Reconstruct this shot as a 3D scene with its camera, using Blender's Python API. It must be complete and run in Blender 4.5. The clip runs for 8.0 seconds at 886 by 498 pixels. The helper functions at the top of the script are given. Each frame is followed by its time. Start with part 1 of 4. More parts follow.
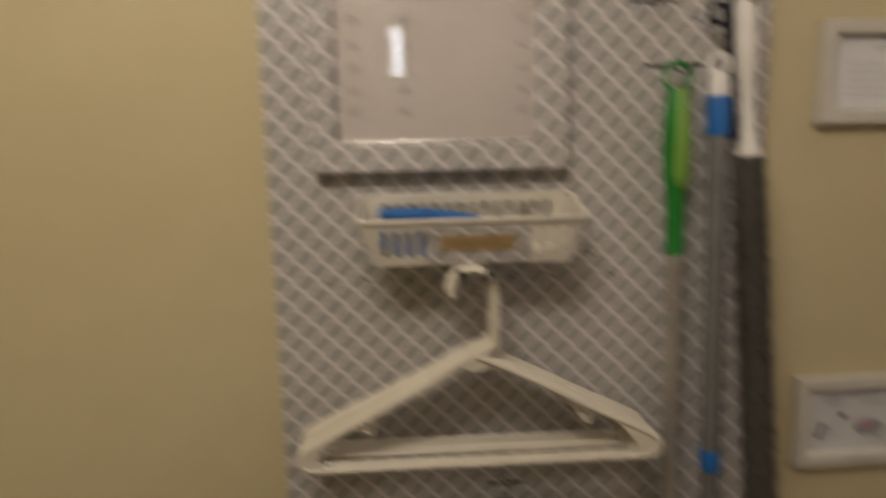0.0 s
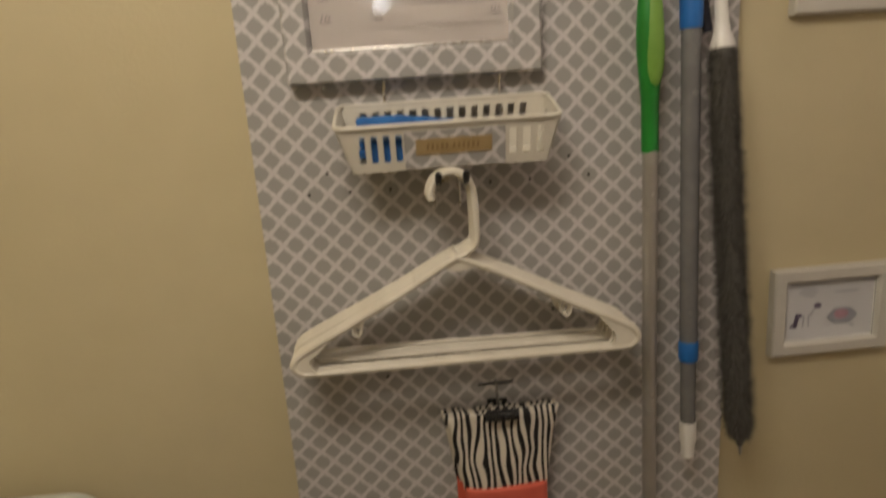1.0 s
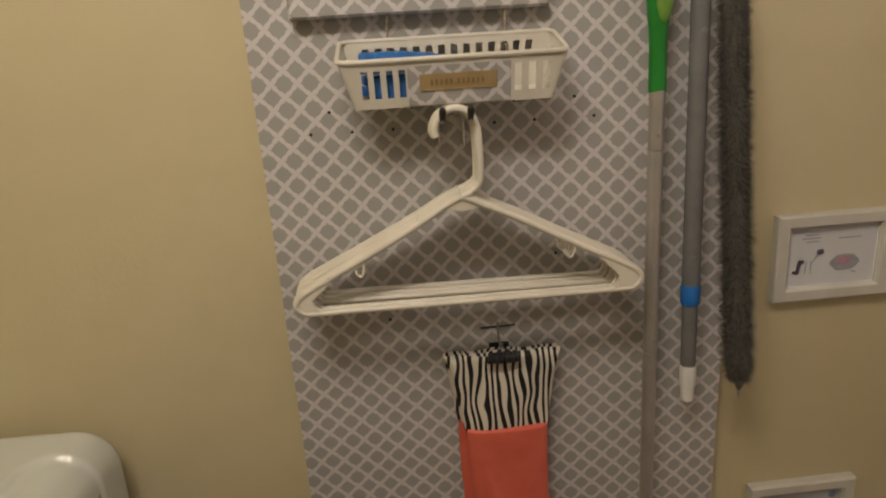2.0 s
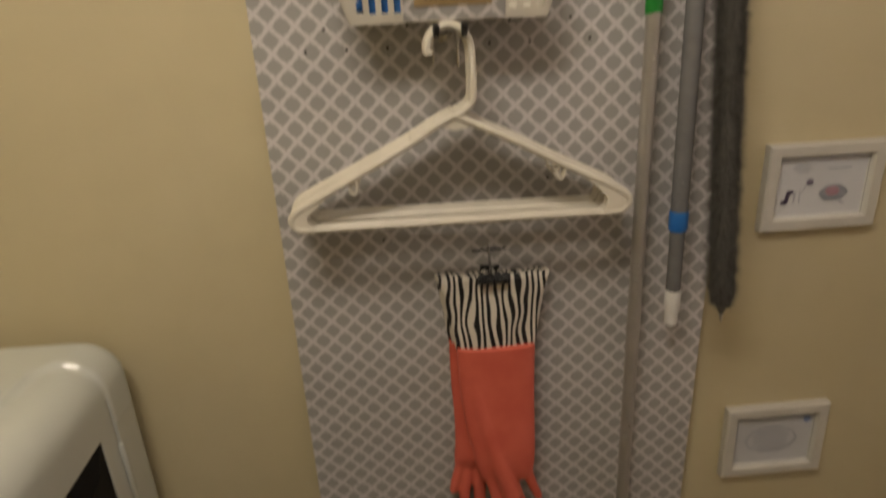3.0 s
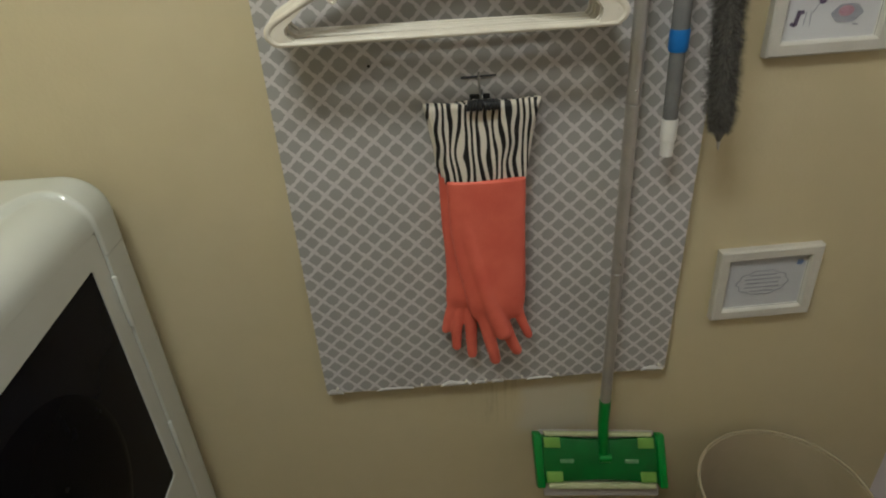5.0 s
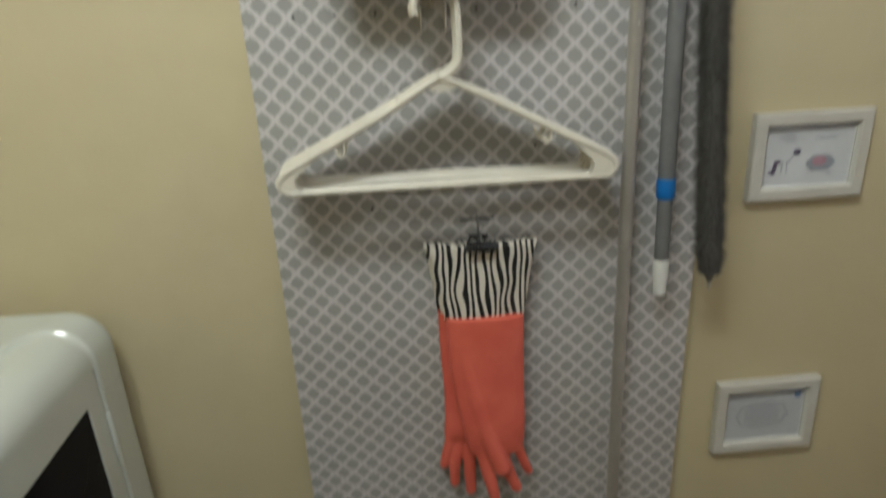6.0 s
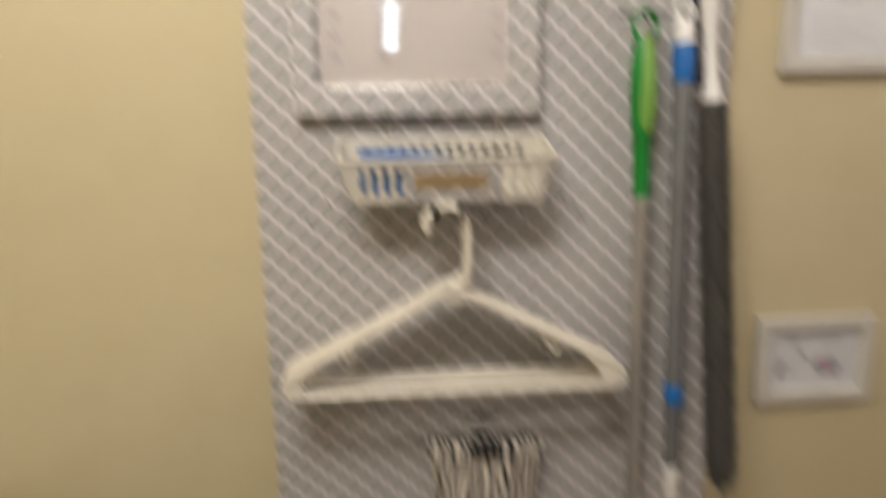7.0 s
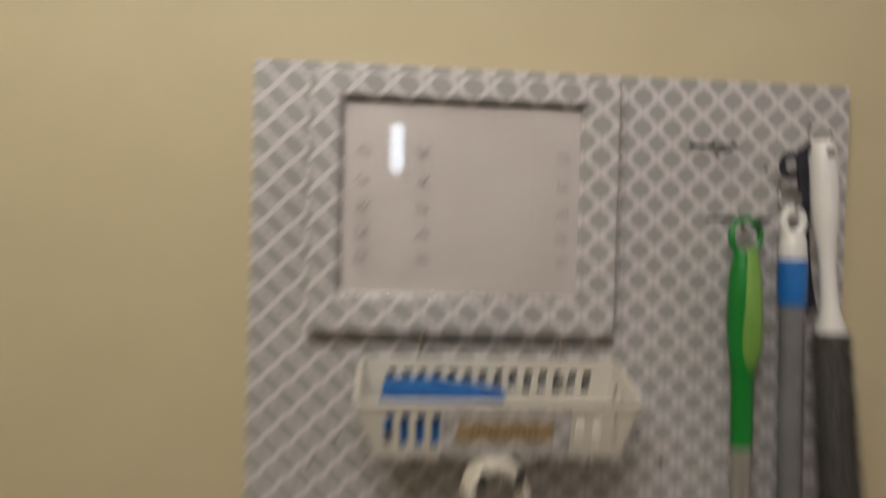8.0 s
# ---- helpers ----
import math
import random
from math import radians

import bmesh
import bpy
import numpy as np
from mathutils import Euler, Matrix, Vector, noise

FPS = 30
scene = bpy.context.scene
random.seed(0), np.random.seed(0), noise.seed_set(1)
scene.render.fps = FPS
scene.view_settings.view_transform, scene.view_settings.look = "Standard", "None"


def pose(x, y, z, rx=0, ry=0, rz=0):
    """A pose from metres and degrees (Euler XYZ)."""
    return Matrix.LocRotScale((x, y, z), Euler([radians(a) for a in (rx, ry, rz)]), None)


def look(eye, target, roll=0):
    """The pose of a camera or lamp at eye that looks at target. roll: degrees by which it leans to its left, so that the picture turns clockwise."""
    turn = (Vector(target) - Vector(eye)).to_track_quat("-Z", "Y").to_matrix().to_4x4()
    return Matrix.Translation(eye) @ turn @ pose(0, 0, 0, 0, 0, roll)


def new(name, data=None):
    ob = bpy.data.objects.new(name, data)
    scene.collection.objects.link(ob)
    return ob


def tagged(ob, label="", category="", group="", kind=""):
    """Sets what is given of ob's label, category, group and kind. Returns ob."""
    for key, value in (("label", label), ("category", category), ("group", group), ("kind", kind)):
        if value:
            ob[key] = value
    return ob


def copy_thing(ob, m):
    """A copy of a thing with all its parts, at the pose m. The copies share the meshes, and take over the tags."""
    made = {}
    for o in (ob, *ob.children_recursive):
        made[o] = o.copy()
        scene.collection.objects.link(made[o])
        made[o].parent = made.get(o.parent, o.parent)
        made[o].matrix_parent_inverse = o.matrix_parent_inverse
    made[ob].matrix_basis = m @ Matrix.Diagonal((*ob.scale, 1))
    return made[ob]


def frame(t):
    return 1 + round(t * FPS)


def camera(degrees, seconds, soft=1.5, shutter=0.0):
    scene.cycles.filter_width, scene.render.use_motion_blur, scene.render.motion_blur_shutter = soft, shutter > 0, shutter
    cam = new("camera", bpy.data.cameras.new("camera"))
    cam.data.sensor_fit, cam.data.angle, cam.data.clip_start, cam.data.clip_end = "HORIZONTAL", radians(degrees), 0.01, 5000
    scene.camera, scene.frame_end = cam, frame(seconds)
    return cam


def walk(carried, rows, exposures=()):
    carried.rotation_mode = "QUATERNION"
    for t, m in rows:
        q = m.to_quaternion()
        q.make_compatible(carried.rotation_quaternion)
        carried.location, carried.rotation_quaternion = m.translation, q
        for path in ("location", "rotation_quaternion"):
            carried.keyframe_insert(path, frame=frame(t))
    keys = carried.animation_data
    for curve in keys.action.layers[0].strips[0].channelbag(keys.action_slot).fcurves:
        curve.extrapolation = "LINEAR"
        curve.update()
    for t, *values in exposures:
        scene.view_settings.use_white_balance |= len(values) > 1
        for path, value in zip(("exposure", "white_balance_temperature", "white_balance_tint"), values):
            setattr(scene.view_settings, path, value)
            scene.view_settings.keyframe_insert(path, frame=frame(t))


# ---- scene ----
cam = camera(71.5, 8.0, soft=1.9, shutter=1.0)
PATH = [
    (0, (-0.136, -0.772, 1.578), (-0.033, 1.202, 1.275), -1.3),
    (0.033, (-0.129, -0.772, 1.575), (-0.016, 1.2, 1.265), -1.4),
    (0.1, (-0.12, -0.775, 1.57), (-0.008, 1.198, 1.261), -1.4),
    (0.2, (-0.106, -0.779, 1.562), (0.011, 1.187, 1.214), -1.5),
    (0.5, (-0.106, -0.786, 1.551), (0.022, 1.175, 1.179), -2.3),
    (0.8, (-0.113, -0.792, 1.542), (-0.009, 1.161, 1.121), -3.0),
    (1, (-0.119, -0.796, 1.532), (-0.018, 1.145, 1.058), -3.9),
    (1.2, (-0.128, -0.793, 1.523), (-0.026, 1.139, 1.016), -3.9),
    (2.3, (-0.127, -0.806, 1.492), (-0.03, 1.105, 0.913), -3.6),
    (2.5, (-0.128, -0.811, 1.488), (-0.035, 1.098, 0.899), -4.2),
    (3, (-0.118, -0.826, 1.471), (-0.038, 1.033, 0.737), -2.8),
    (3.5, (-0.123, -0.839, 1.436), (-0.068, 0.984, 0.615), -3.2),
    (4, (-0.114, -0.845, 1.404), (-0.065, 0.9, 0.428), -4.1),
    (4.2, (-0.1, -0.857, 1.39), (-0.098, 0.865, 0.374), -4.7),
    (5.3, (-0.098, -0.851, 1.367), (-0.051, 0.889, 0.382), -3.3),
    (5.5, (-0.097, -0.841, 1.392), (-0.044, 0.935, 0.475), -3.1),
    (5.7, (-0.102, -0.843, 1.407), (-0.034, 0.978, 0.584), -2.6),
    (6, (-0.107, -0.848, 1.419), (-0.022, 1.02, 0.711), -2.8),
    (6.5, (-0.115, -0.835, 1.464), (0.012, 1.091, 0.939), -2.3),
    (6.7, (-0.111, -0.827, 1.49), (-0.008, 1.117, 1.031), -2.4),
    (6.9, (-0.111, -0.822, 1.51), (-0.003, 1.137, 1.125), -1.5),
    (6.967, (-0.113, -0.819, 1.525), (0.014, 1.147, 1.144), -1.2),
    (7, (-0.114, -0.818, 1.532), (-0.004, 1.147, 1.173), -1.1),
    (7.033, (-0.115, -0.817, 1.538), (-0.022, 1.147, 1.202), -1.0),
    (7.2, (-0.121, -0.807, 1.554), (-0.032, 1.173, 1.287), -0.5),
    (7.5, (-0.131, -0.784, 1.576), (-0.055, 1.204, 1.367), 0.3),
    (7.8, (-0.174, -0.698, 1.623), (-0.059, 1.295, 1.506), 0.4),
    (7.9, (-0.167, -0.671, 1.634), (-0.053, 1.324, 1.557), 1.1),
    (8, (-0.161, -0.633, 1.649), (-0.016, 1.361, 1.618), 1.6),
]
EXPOSURES = [(0.0, -0.88, 6550, 14), (0.5, -0.79, 6550, 13), (1.2, -0.61, 6550, 13), (2.5, -0.48, 6500, 14), (3.0, -0.48, 6500, 13), (4.2, -0.34, 6300, 10),
             (5.3, -0.12, 5250, 1), (6.0, -0.04, 5200, 1), (6.5, 0.04, 5650, 8), (7.0, 0.01, 5900, 13), (7.5, -0.37, 5900, 13), (8.0, -0.70, 5800, 13)]
walk(cam, [(t, look(eye, target, roll)) for t, eye, target, roll in PATH], EXPOSURES)

# ---- world and lamps ----
world = bpy.data.worlds.new("world")
world.use_nodes = True
world.node_tree.nodes["Background"].inputs[0].default_value = (0.30, 0.27, 0.22, 1)
world.node_tree.nodes["Background"].inputs[1].default_value = 0.05
scene.world = world


def bulb_lamp(x, y, z, watts, radius, colour):
    data = bpy.data.lights.new("bulb_light", "POINT")
    data.energy, data.shadow_soft_size, data.color = watts, radius, colour
    new("bulb_light", data).location = (x, y, z)


LAMP = Vector((-0.35, -0.88, 2.30))
WARM = (1.0, 0.90, 0.745)
for dx in (-0.13, 0.13):
    bulb_lamp(LAMP.x + dx, LAMP.y, LAMP.z, 17.2, 0.115, WARM)


# ---- materials ----
class Nodes:
    """A short hand for building node materials."""

    def __init__(self, name, rough=0.5, metal=0.0, spec=0.5):
        self.mat = bpy.data.materials.new(name)
        self.mat.use_nodes = True
        self.tree = self.mat.node_tree
        self.bsdf = self.tree.nodes["Principled BSDF"]
        self.bsdf.inputs["Roughness"].default_value = rough
        self.bsdf.inputs["Metallic"].default_value = metal
        self.bsdf.inputs["Specular IOR Level"].default_value = spec

    def node(self, kind):
        return self.tree.nodes.new(kind)

    def link(self, a, b):
        self.tree.links.new(a, b)

    def put(self, socket, value):
        if isinstance(value, bpy.types.NodeSocket):
            self.link(value, socket)
        else:
            socket.default_value = value

    def math(self, op, a, b=0.0, c=0.0):
        n = self.node("ShaderNodeMath")
        n.operation = op
        for s, v in zip(n.inputs, (a, b, c)):
            self.put(s, v)
        return n.outputs[0]

    def place(self):
        return self.node("ShaderNodeNewGeometry").outputs["Position"]

    def local(self):
        return self.node("ShaderNodeTexCoord").outputs["Object"]

    def stretch(self, vector, scale):
        n = self.node("ShaderNodeVectorMath")
        n.operation = "MULTIPLY"
        self.link(vector, n.inputs[0])
        n.inputs[1].default_value = scale
        return n.outputs[0]

    def noise(self, vector, scale, detail=3.0, rough=0.55):
        n = self.node("ShaderNodeTexNoise")
        self.link(vector, n.inputs["Vector"])
        n.inputs["Scale"].default_value, n.inputs["Detail"].default_value, n.inputs["Roughness"].default_value = scale, detail, rough
        return n.outputs["Fac"]

    def mix(self, fac, a, b):
        n = self.node("ShaderNodeMix")
        n.data_type = "RGBA"
        self.put(n.inputs[0], fac)
        for s, v in ((n.inputs[6], a), (n.inputs[7], b)):
            self.put(s, (*v, 1) if isinstance(v, tuple) else v)
        return n.outputs[2]

    def ramp(self, fac, lo, hi):
        n = self.node("ShaderNodeMapRange")
        n.interpolation_type = "SMOOTHSTEP"
        self.put(n.inputs[0], fac)
        n.inputs[1].default_value, n.inputs[2].default_value = lo, hi
        return n.outputs[0]

    def bump(self, height, strength, distance):
        n = self.node("ShaderNodeBump")
        n.inputs["Strength"].default_value, n.inputs["Distance"].default_value = strength, distance
        self.link(height, n.inputs["Height"])
        self.link(n.outputs[0], self.bsdf.inputs["Normal"])

    def colour(self, value):
        self.put(self.bsdf.inputs["Base Color"], (*value, 1) if isinstance(value, tuple) else value)
        return self


def speckled(name, low, high, scale, rough, metal=0.0, grain=0.0, grain_scale=300.0, spec=0.5, soft_rough=0.08):
    """A plain coloured surface with uneven tone, uneven gloss and a fine grain."""
    n = Nodes(name, rough, metal, spec)
    p = n.local()
    big = n.noise(p, scale, 4.0)
    n.colour(n.mix(n.ramp(big, 0.3, 0.7), low, high))
    n.put(n.bsdf.inputs["Roughness"], n.math("MULTIPLY_ADD", n.noise(p, scale * 3.1), soft_rough * 2, rough - soft_rough))
    if grain:
        n.bump(n.noise(p, grain_scale, 2.0), grain, 0.001)
    return n.mat


def wall_paint():
    n = Nodes("cream_wall_paint", 0.62, spec=0.3)
    p = n.place()
    blotch = n.ramp(n.noise(p, 1.7, 3.0), 0.3, 0.7)
    fine = n.ramp(n.noise(p, 14.0, 4.0), 0.3, 0.75)
    base = n.mix(blotch, (0.556, 0.484, 0.304), (0.596, 0.524, 0.338))
    paint = n.mix(n.math("MULTIPLY", fine, 0.35), base, (0.526, 0.457, 0.288))
    sep = n.node("ShaderNodeSeparateXYZ")
    n.link(p, sep.inputs[0])
    ragged = n.math("MULTIPLY_ADD", n.noise(p, 16.0, 3.0), 0.05, -0.025)

    def patch(cx, cz, hx, hz, soft):
        dx = n.math("SUBTRACT", n.math("ABSOLUTE", n.math("SUBTRACT", sep.outputs["X"], cx)), hx)
        dz = n.math("SUBTRACT", n.math("ABSOLUTE", n.math("SUBTRACT", sep.outputs["Z"], cz)), hz)
        return n.math("SUBTRACT", 1.0, n.ramp(n.math("ADD", n.math("MAXIMUM", dx, dz), ragged), -soft, soft))

    paint = n.mix(n.math("MULTIPLY", patch(0.115, 0.505, 0.070, 0.060, 0.016), 0.50), paint, (0.56, 0.54, 0.47))
    scuff = n.math("MULTIPLY", patch(0.010, 0.545, 0.035, 0.050, 0.03), n.ramp(n.noise(n.stretch(p, (70.0, 70.0, 9.0)), 1.0, 2.0), 0.45, 0.7))
    paint = n.mix(n.math("MULTIPLY", scuff, 0.45), paint, (0.22, 0.18, 0.12))
    n.colour(paint)
    n.bump(n.math("ADD", n.noise(p, 160.0, 2.0), n.math("MULTIPLY", n.noise(p, 28.0, 2.0), 1.2)), 0.10, 0.004)
    return n.mat


CELL = 0.0225  # side of one lozenge of the printed trellis


def printed_paper(name, x0, z0):
    """Vinyl contact paper: a white wavy trellis on grey lozenges."""
    n = Nodes(name, 0.42, spec=0.4)
    sep = n.node("ShaderNodeSeparateXYZ")
    p = n.place()
    n.link(p, sep.inputs[0])
    wob = n.math("MULTIPLY_ADD", n.noise(p, 9.0, 1.0), 0.004, -0.002)
    x = n.math("ADD", n.math("SUBTRACT", sep.outputs["X"], x0), wob)
    z = n.math("MULTIPLY", n.math("SUBTRACT", sep.outputs["Z"], z0), 1.02)
    r = math.sqrt(0.5) / CELL
    a = n.math("ADD", n.math("MULTIPLY", n.math("ADD", x, z), r), 0.5)
    b = n.math("ADD", n.math("MULTIPLY", n.math("SUBTRACT", x, z), r), 0.5)

    def bent(u, v):
        """A bracket-shaped hump half-way along each side, out of one lozenge and into the next."""
        hump = n.math("SINE", n.math("MULTIPLY", v, math.pi))
        hump = n.math("MULTIPLY", hump, n.math("MULTIPLY", hump, hump))
        return n.math("ADD", u, n.math("MULTIPLY", n.math("MULTIPLY", hump, n.math("COSINE", n.math("MULTIPLY", u, math.pi))), 0.022))

    def gap(u):
        return n.math("ABSOLUTE", n.math("SUBTRACT", n.math("FRACT", u), 0.5))

    def swell(v):
        return n.math("MULTIPLY", n.math("COSINE", n.math("MULTIPLY", v, 4 * math.pi)), -0.024)

    edge = n.math("MAXIMUM", n.math("ADD", gap(bent(a, b)), swell(b)), n.math("ADD", gap(bent(b, a)), swell(a)))
    line = n.ramp(edge, 0.365, 0.408)
    tone = n.ramp(n.noise(p, 6.0, 3.0), 0.3, 0.7)
    grey = n.mix(tone, (0.328, 0.319, 0.306), (0.368, 0.359, 0.344))
    white = n.mix(tone, (0.580, 0.560, 0.555), (0.630, 0.610, 0.604))
    n.colour(n.mix(line, grey, white))
    crease = n.math("ADD", n.noise(p, 22.0, 3.0), n.math("MULTIPLY", n.noise(p, 5.0, 2.0), 2.5))
    n.bump(crease, 0.10, 0.006)
    return n.mat


def zebra():
    n = Nodes("zebra_print_fabric", 0.6, spec=0.3)
    p = n.local()
    sep = n.node("ShaderNodeSeparateXYZ")
    n.link(p, sep.inputs[0])
    warp = n.noise(n.stretch(p, (52.0, 22.0, 21.0)), 1.0, 0.0, 0.4)
    wide = n.noise(n.stretch(p, (15.0, 10.0, 9.0)), 1.0, 0.0)
    fat = n.noise(n.stretch(p, (60.0, 30.0, 24.0)), 1.0, 0.0)
    phase = n.math("ADD", n.math("MULTIPLY", sep.outputs["X"], 2 * math.pi / 0.0097), n.math("ADD", n.math("MULTIPLY", warp, 10.0), n.math("MULTIPLY", wide, 6.0)))
    wave = n.math("ADD", n.math("SINE", phase), n.math("MULTIPLY_ADD", fat, 1.0, -0.42))
    n.colour(n.mix(n.ramp(wave, -0.14, 0.14), (0.012, 0.011, 0.011), (0.66, 0.61, 0.53)))
    n.bump(n.noise(p, 500.0, 2.0), 0.15, 0.001)
    return n.mat


def rubber():
    n = Nodes("coral_rubber", 0.48, spec=0.45)
    p = n.local()
    n.colour(n.mix(n.ramp(n.noise(p, 18.0, 3.0), 0.3, 0.7), (0.65, 0.126, 0.082), (0.72, 0.158, 0.105)))
    n.bump(n.math("ADD", n.noise(p, 320.0, 2.0), n.math("MULTIPLY", n.noise(n.stretch(p, (30.0, 30.0, 60.0)), 1.0, 2.0), 2.0)), 0.16, 0.002)
    return n.mat


def fluff():
    n = Nodes("grey_bristle_fibre", 0.85, spec=0.15)
    rnd = n.node("ShaderNodeNewGeometry").outputs["Random Per Island"]
    n.colour(n.mix(rnd, (0.036, 0.034, 0.031), (0.185, 0.176, 0.160)))
    return n.mat


def glowing(name, colour, strength):
    n = Nodes(name, 0.5)
    n.colour(colour)
    n.bsdf.inputs["Emission Color"].default_value = (*colour, 1)
    n.bsdf.inputs["Emission Strength"].default_value = strength
    return n.mat


def clear_glass():
    n = Nodes("picture_glass", 0.04, spec=0.5)
    n.bsdf.inputs["Transmission Weight"].default_value = 1.0
    n.bsdf.inputs["IOR"].default_value = 1.45
    n.colour((0.97, 0.98, 0.97))
    return n.mat


WALL = wall_paint()
# Invented yellow for the unseen west wall, warming the light it throws back.
WEST_BOUNCE = speckled("yellow_cream_bounce_paint", (0.60, 0.50, 0.25), (0.65, 0.545, 0.28), 2.5, 0.6, grain=0.2, grain_scale=120)
PAPER = printed_paper("trellis_contact_paper", -0.266, 1.394)
PAPER_FRAME = printed_paper("trellis_contact_paper_frame", -0.092, 1.578)
PAPER_STRIP = printed_paper("trellis_contact_paper_strip", -0.10, 1.47)
CEILING = speckled("white_ceiling_paint", (0.70, 0.68, 0.63), (0.76, 0.74, 0.69), 3.0, 0.8, grain=0.2, grain_scale=120)
# Invented pink for the unseen east wall, to bounce cooler light rightwards.
EAST_BOUNCE = speckled("pale_pink_bounce_paint", (0.73, 0.67, 0.73), (0.78, 0.72, 0.78), 2.5, 0.6, grain=0.2, grain_scale=120)
# The floor is unseen; this brown is chosen to warm light bounced upwards.
VINYL = speckled("brown_bounce_floor", (0.13, 0.092, 0.046), (0.17, 0.122, 0.064), 5.0, 0.4, grain=0.1)
FOLD = speckled("pale_folded_vinyl", (0.52, 0.51, 0.49), (0.60, 0.585, 0.565), 60.0, 0.30, grain=0.1)
BOARD_EDGE = speckled("hardboard_edge", (0.20, 0.16, 0.12), (0.28, 0.23, 0.18), 40.0, 0.7, grain=0.3)
# Near-black that paints the shade inside the peg holes.
HOLE = speckled("peg_hole_shade", (0.008, 0.007, 0.006), (0.015, 0.013, 0.011), 50.0, 0.9)
ENAMEL = speckled("white_appliance_enamel", (0.54, 0.565, 0.515), (0.59, 0.61, 0.56), 4.0, 0.03, grain=0.008, grain_scale=60, soft_rough=0.008)
DOOR_GLASS = speckled("dark_door_glass", (0.006, 0.006, 0.008), (0.010, 0.010, 0.013), 6.0, 0.12, spec=0.05, soft_rough=0.03)
DOOR_INNER = speckled("black_porthole", (0.002, 0.002, 0.003), (0.004, 0.004, 0.006), 6.0, 0.25, spec=0.03)
# Flat grey for the door gap: the gap's shade as a colour.
GAP = speckled("grey_gap_shade", (0.30, 0.30, 0.275), (0.36, 0.36, 0.335), 30.0, 0.7)
HANGER = speckled("ivory_hanger_plastic", (0.66, 0.62, 0.53), (0.72, 0.68, 0.585), 25.0, 0.30, grain=0.03)
BASKET = speckled("ivory_basket_plastic", (0.60, 0.57, 0.49), (0.65, 0.615, 0.535), 25.0, 0.38, grain=0.05)
WHITE_FRAME = speckled("white_frame_paint", (0.54, 0.52, 0.47), (0.60, 0.58, 0.52), 14.0, 0.35, grain=0.08, grain_scale=90)
CARD = speckled("white_card", (0.56, 0.54, 0.54), (0.60, 0.58, 0.58), 10.0, 0.7)
SHEET = speckled("calendar_sheet", (0.355, 0.310, 0.288), (0.38, 0.334, 0.310), 9.0, 0.7)
GLASS = clear_glass()
INK = speckled("faded_ink", (0.15, 0.128, 0.128), (0.22, 0.19, 0.188), 120.0, 0.7)
PALE_INK = speckled("pale_grid_ink", (0.338, 0.294, 0.274), (0.360, 0.315, 0.293), 60.0, 0.7)
GREY_INK = speckled("grey_print", (0.25, 0.25, 0.28), (0.32, 0.32, 0.35), 90.0, 0.7)
PURPLE_INK = speckled("dark_purple_print", (0.06, 0.035, 0.08), (0.11, 0.06, 0.13), 90.0, 0.7)
RED_INK = speckled("dull_red_print", (0.36, 0.17, 0.20), (0.46, 0.25, 0.29), 70.0, 0.7)
BLUE_INK = speckled("blue_print", (0.13, 0.20, 0.40), (0.20, 0.27, 0.46), 90.0, 0.7)
GREEN = speckled("green_plastic", (0.008, 0.185, 0.020), (0.014, 0.235, 0.032), 22.0, 0.35, grain=0.04)
LIME = speckled("lime_grip_rubber", (0.15, 0.31, 0.045), (0.195, 0.37, 0.07), 22.0, 0.5, grain=0.08)
POLE = speckled("brushed_aluminium_pole", (0.40, 0.38, 0.35), (0.46, 0.44, 0.41), 30.0, 0.34, metal=0.50, grain=0.03)
GREY_TUBE = speckled("grey_painted_tube", (0.150, 0.150, 0.152), (0.185, 0.185, 0.188), 24.0, 0.24, grain=0.04)
DARK_GREEN = speckled("dark_green_plastic", (0.004, 0.105, 0.012), (0.007, 0.135, 0.018), 22.0, 0.35, grain=0.04)
PALE_GREEN = speckled("pale_green_print", (0.10, 0.23, 0.10), (0.16, 0.29, 0.15), 160.0, 0.5)
FAINT_INK = speckled("faint_grey_print", (0.40, 0.385, 0.40), (0.46, 0.445, 0.46), 90.0, 0.7)
BIN = speckled("beige_bin_plastic", (0.41, 0.35, 0.235), (0.45, 0.385, 0.262), 8.0, 0.5, grain=0.1)
BIN_RIM = speckled("pale_beige_bin_rim", (0.34, 0.29, 0.19), (0.37, 0.318, 0.212), 8.0, 0.4, grain=0.08)
CREAM_PAD = speckled("cream_mop_cloth", (0.40, 0.43, 0.24), (0.47, 0.50, 0.30), 40.0, 0.9, grain=0.5, grain_scale=350)
BLUE = speckled("blue_plastic", (0.012, 0.130, 0.44), (0.020, 0.165, 0.52), 20.0, 0.4, grain=0.04)
CLOTH = speckled("blue_cloth", (0.020, 0.115, 0.36), (0.035, 0.165, 0.46), 60.0, 0.85, grain=0.5, grain_scale=500)
PALE_CLOTH = speckled("pale_blue_cloth", (0.20, 0.32, 0.52), (0.27, 0.39, 0.58), 60.0, 0.85, grain=0.5, grain_scale=500)
WHITE_PLASTIC = speckled("white_plastic", (0.72, 0.71, 0.69), (0.78, 0.77, 0.75), 20.0, 0.35, grain=0.04)
BLACK = speckled("black_plastic", (0.010, 0.010, 0.011), (0.018, 0.018, 0.020), 40.0, 0.45, grain=0.06)
STRAP = speckled("black_cord_strap", (0.010, 0.010, 0.018), (0.020, 0.020, 0.032), 90.0, 0.8, grain=0.4, grain_scale=700)
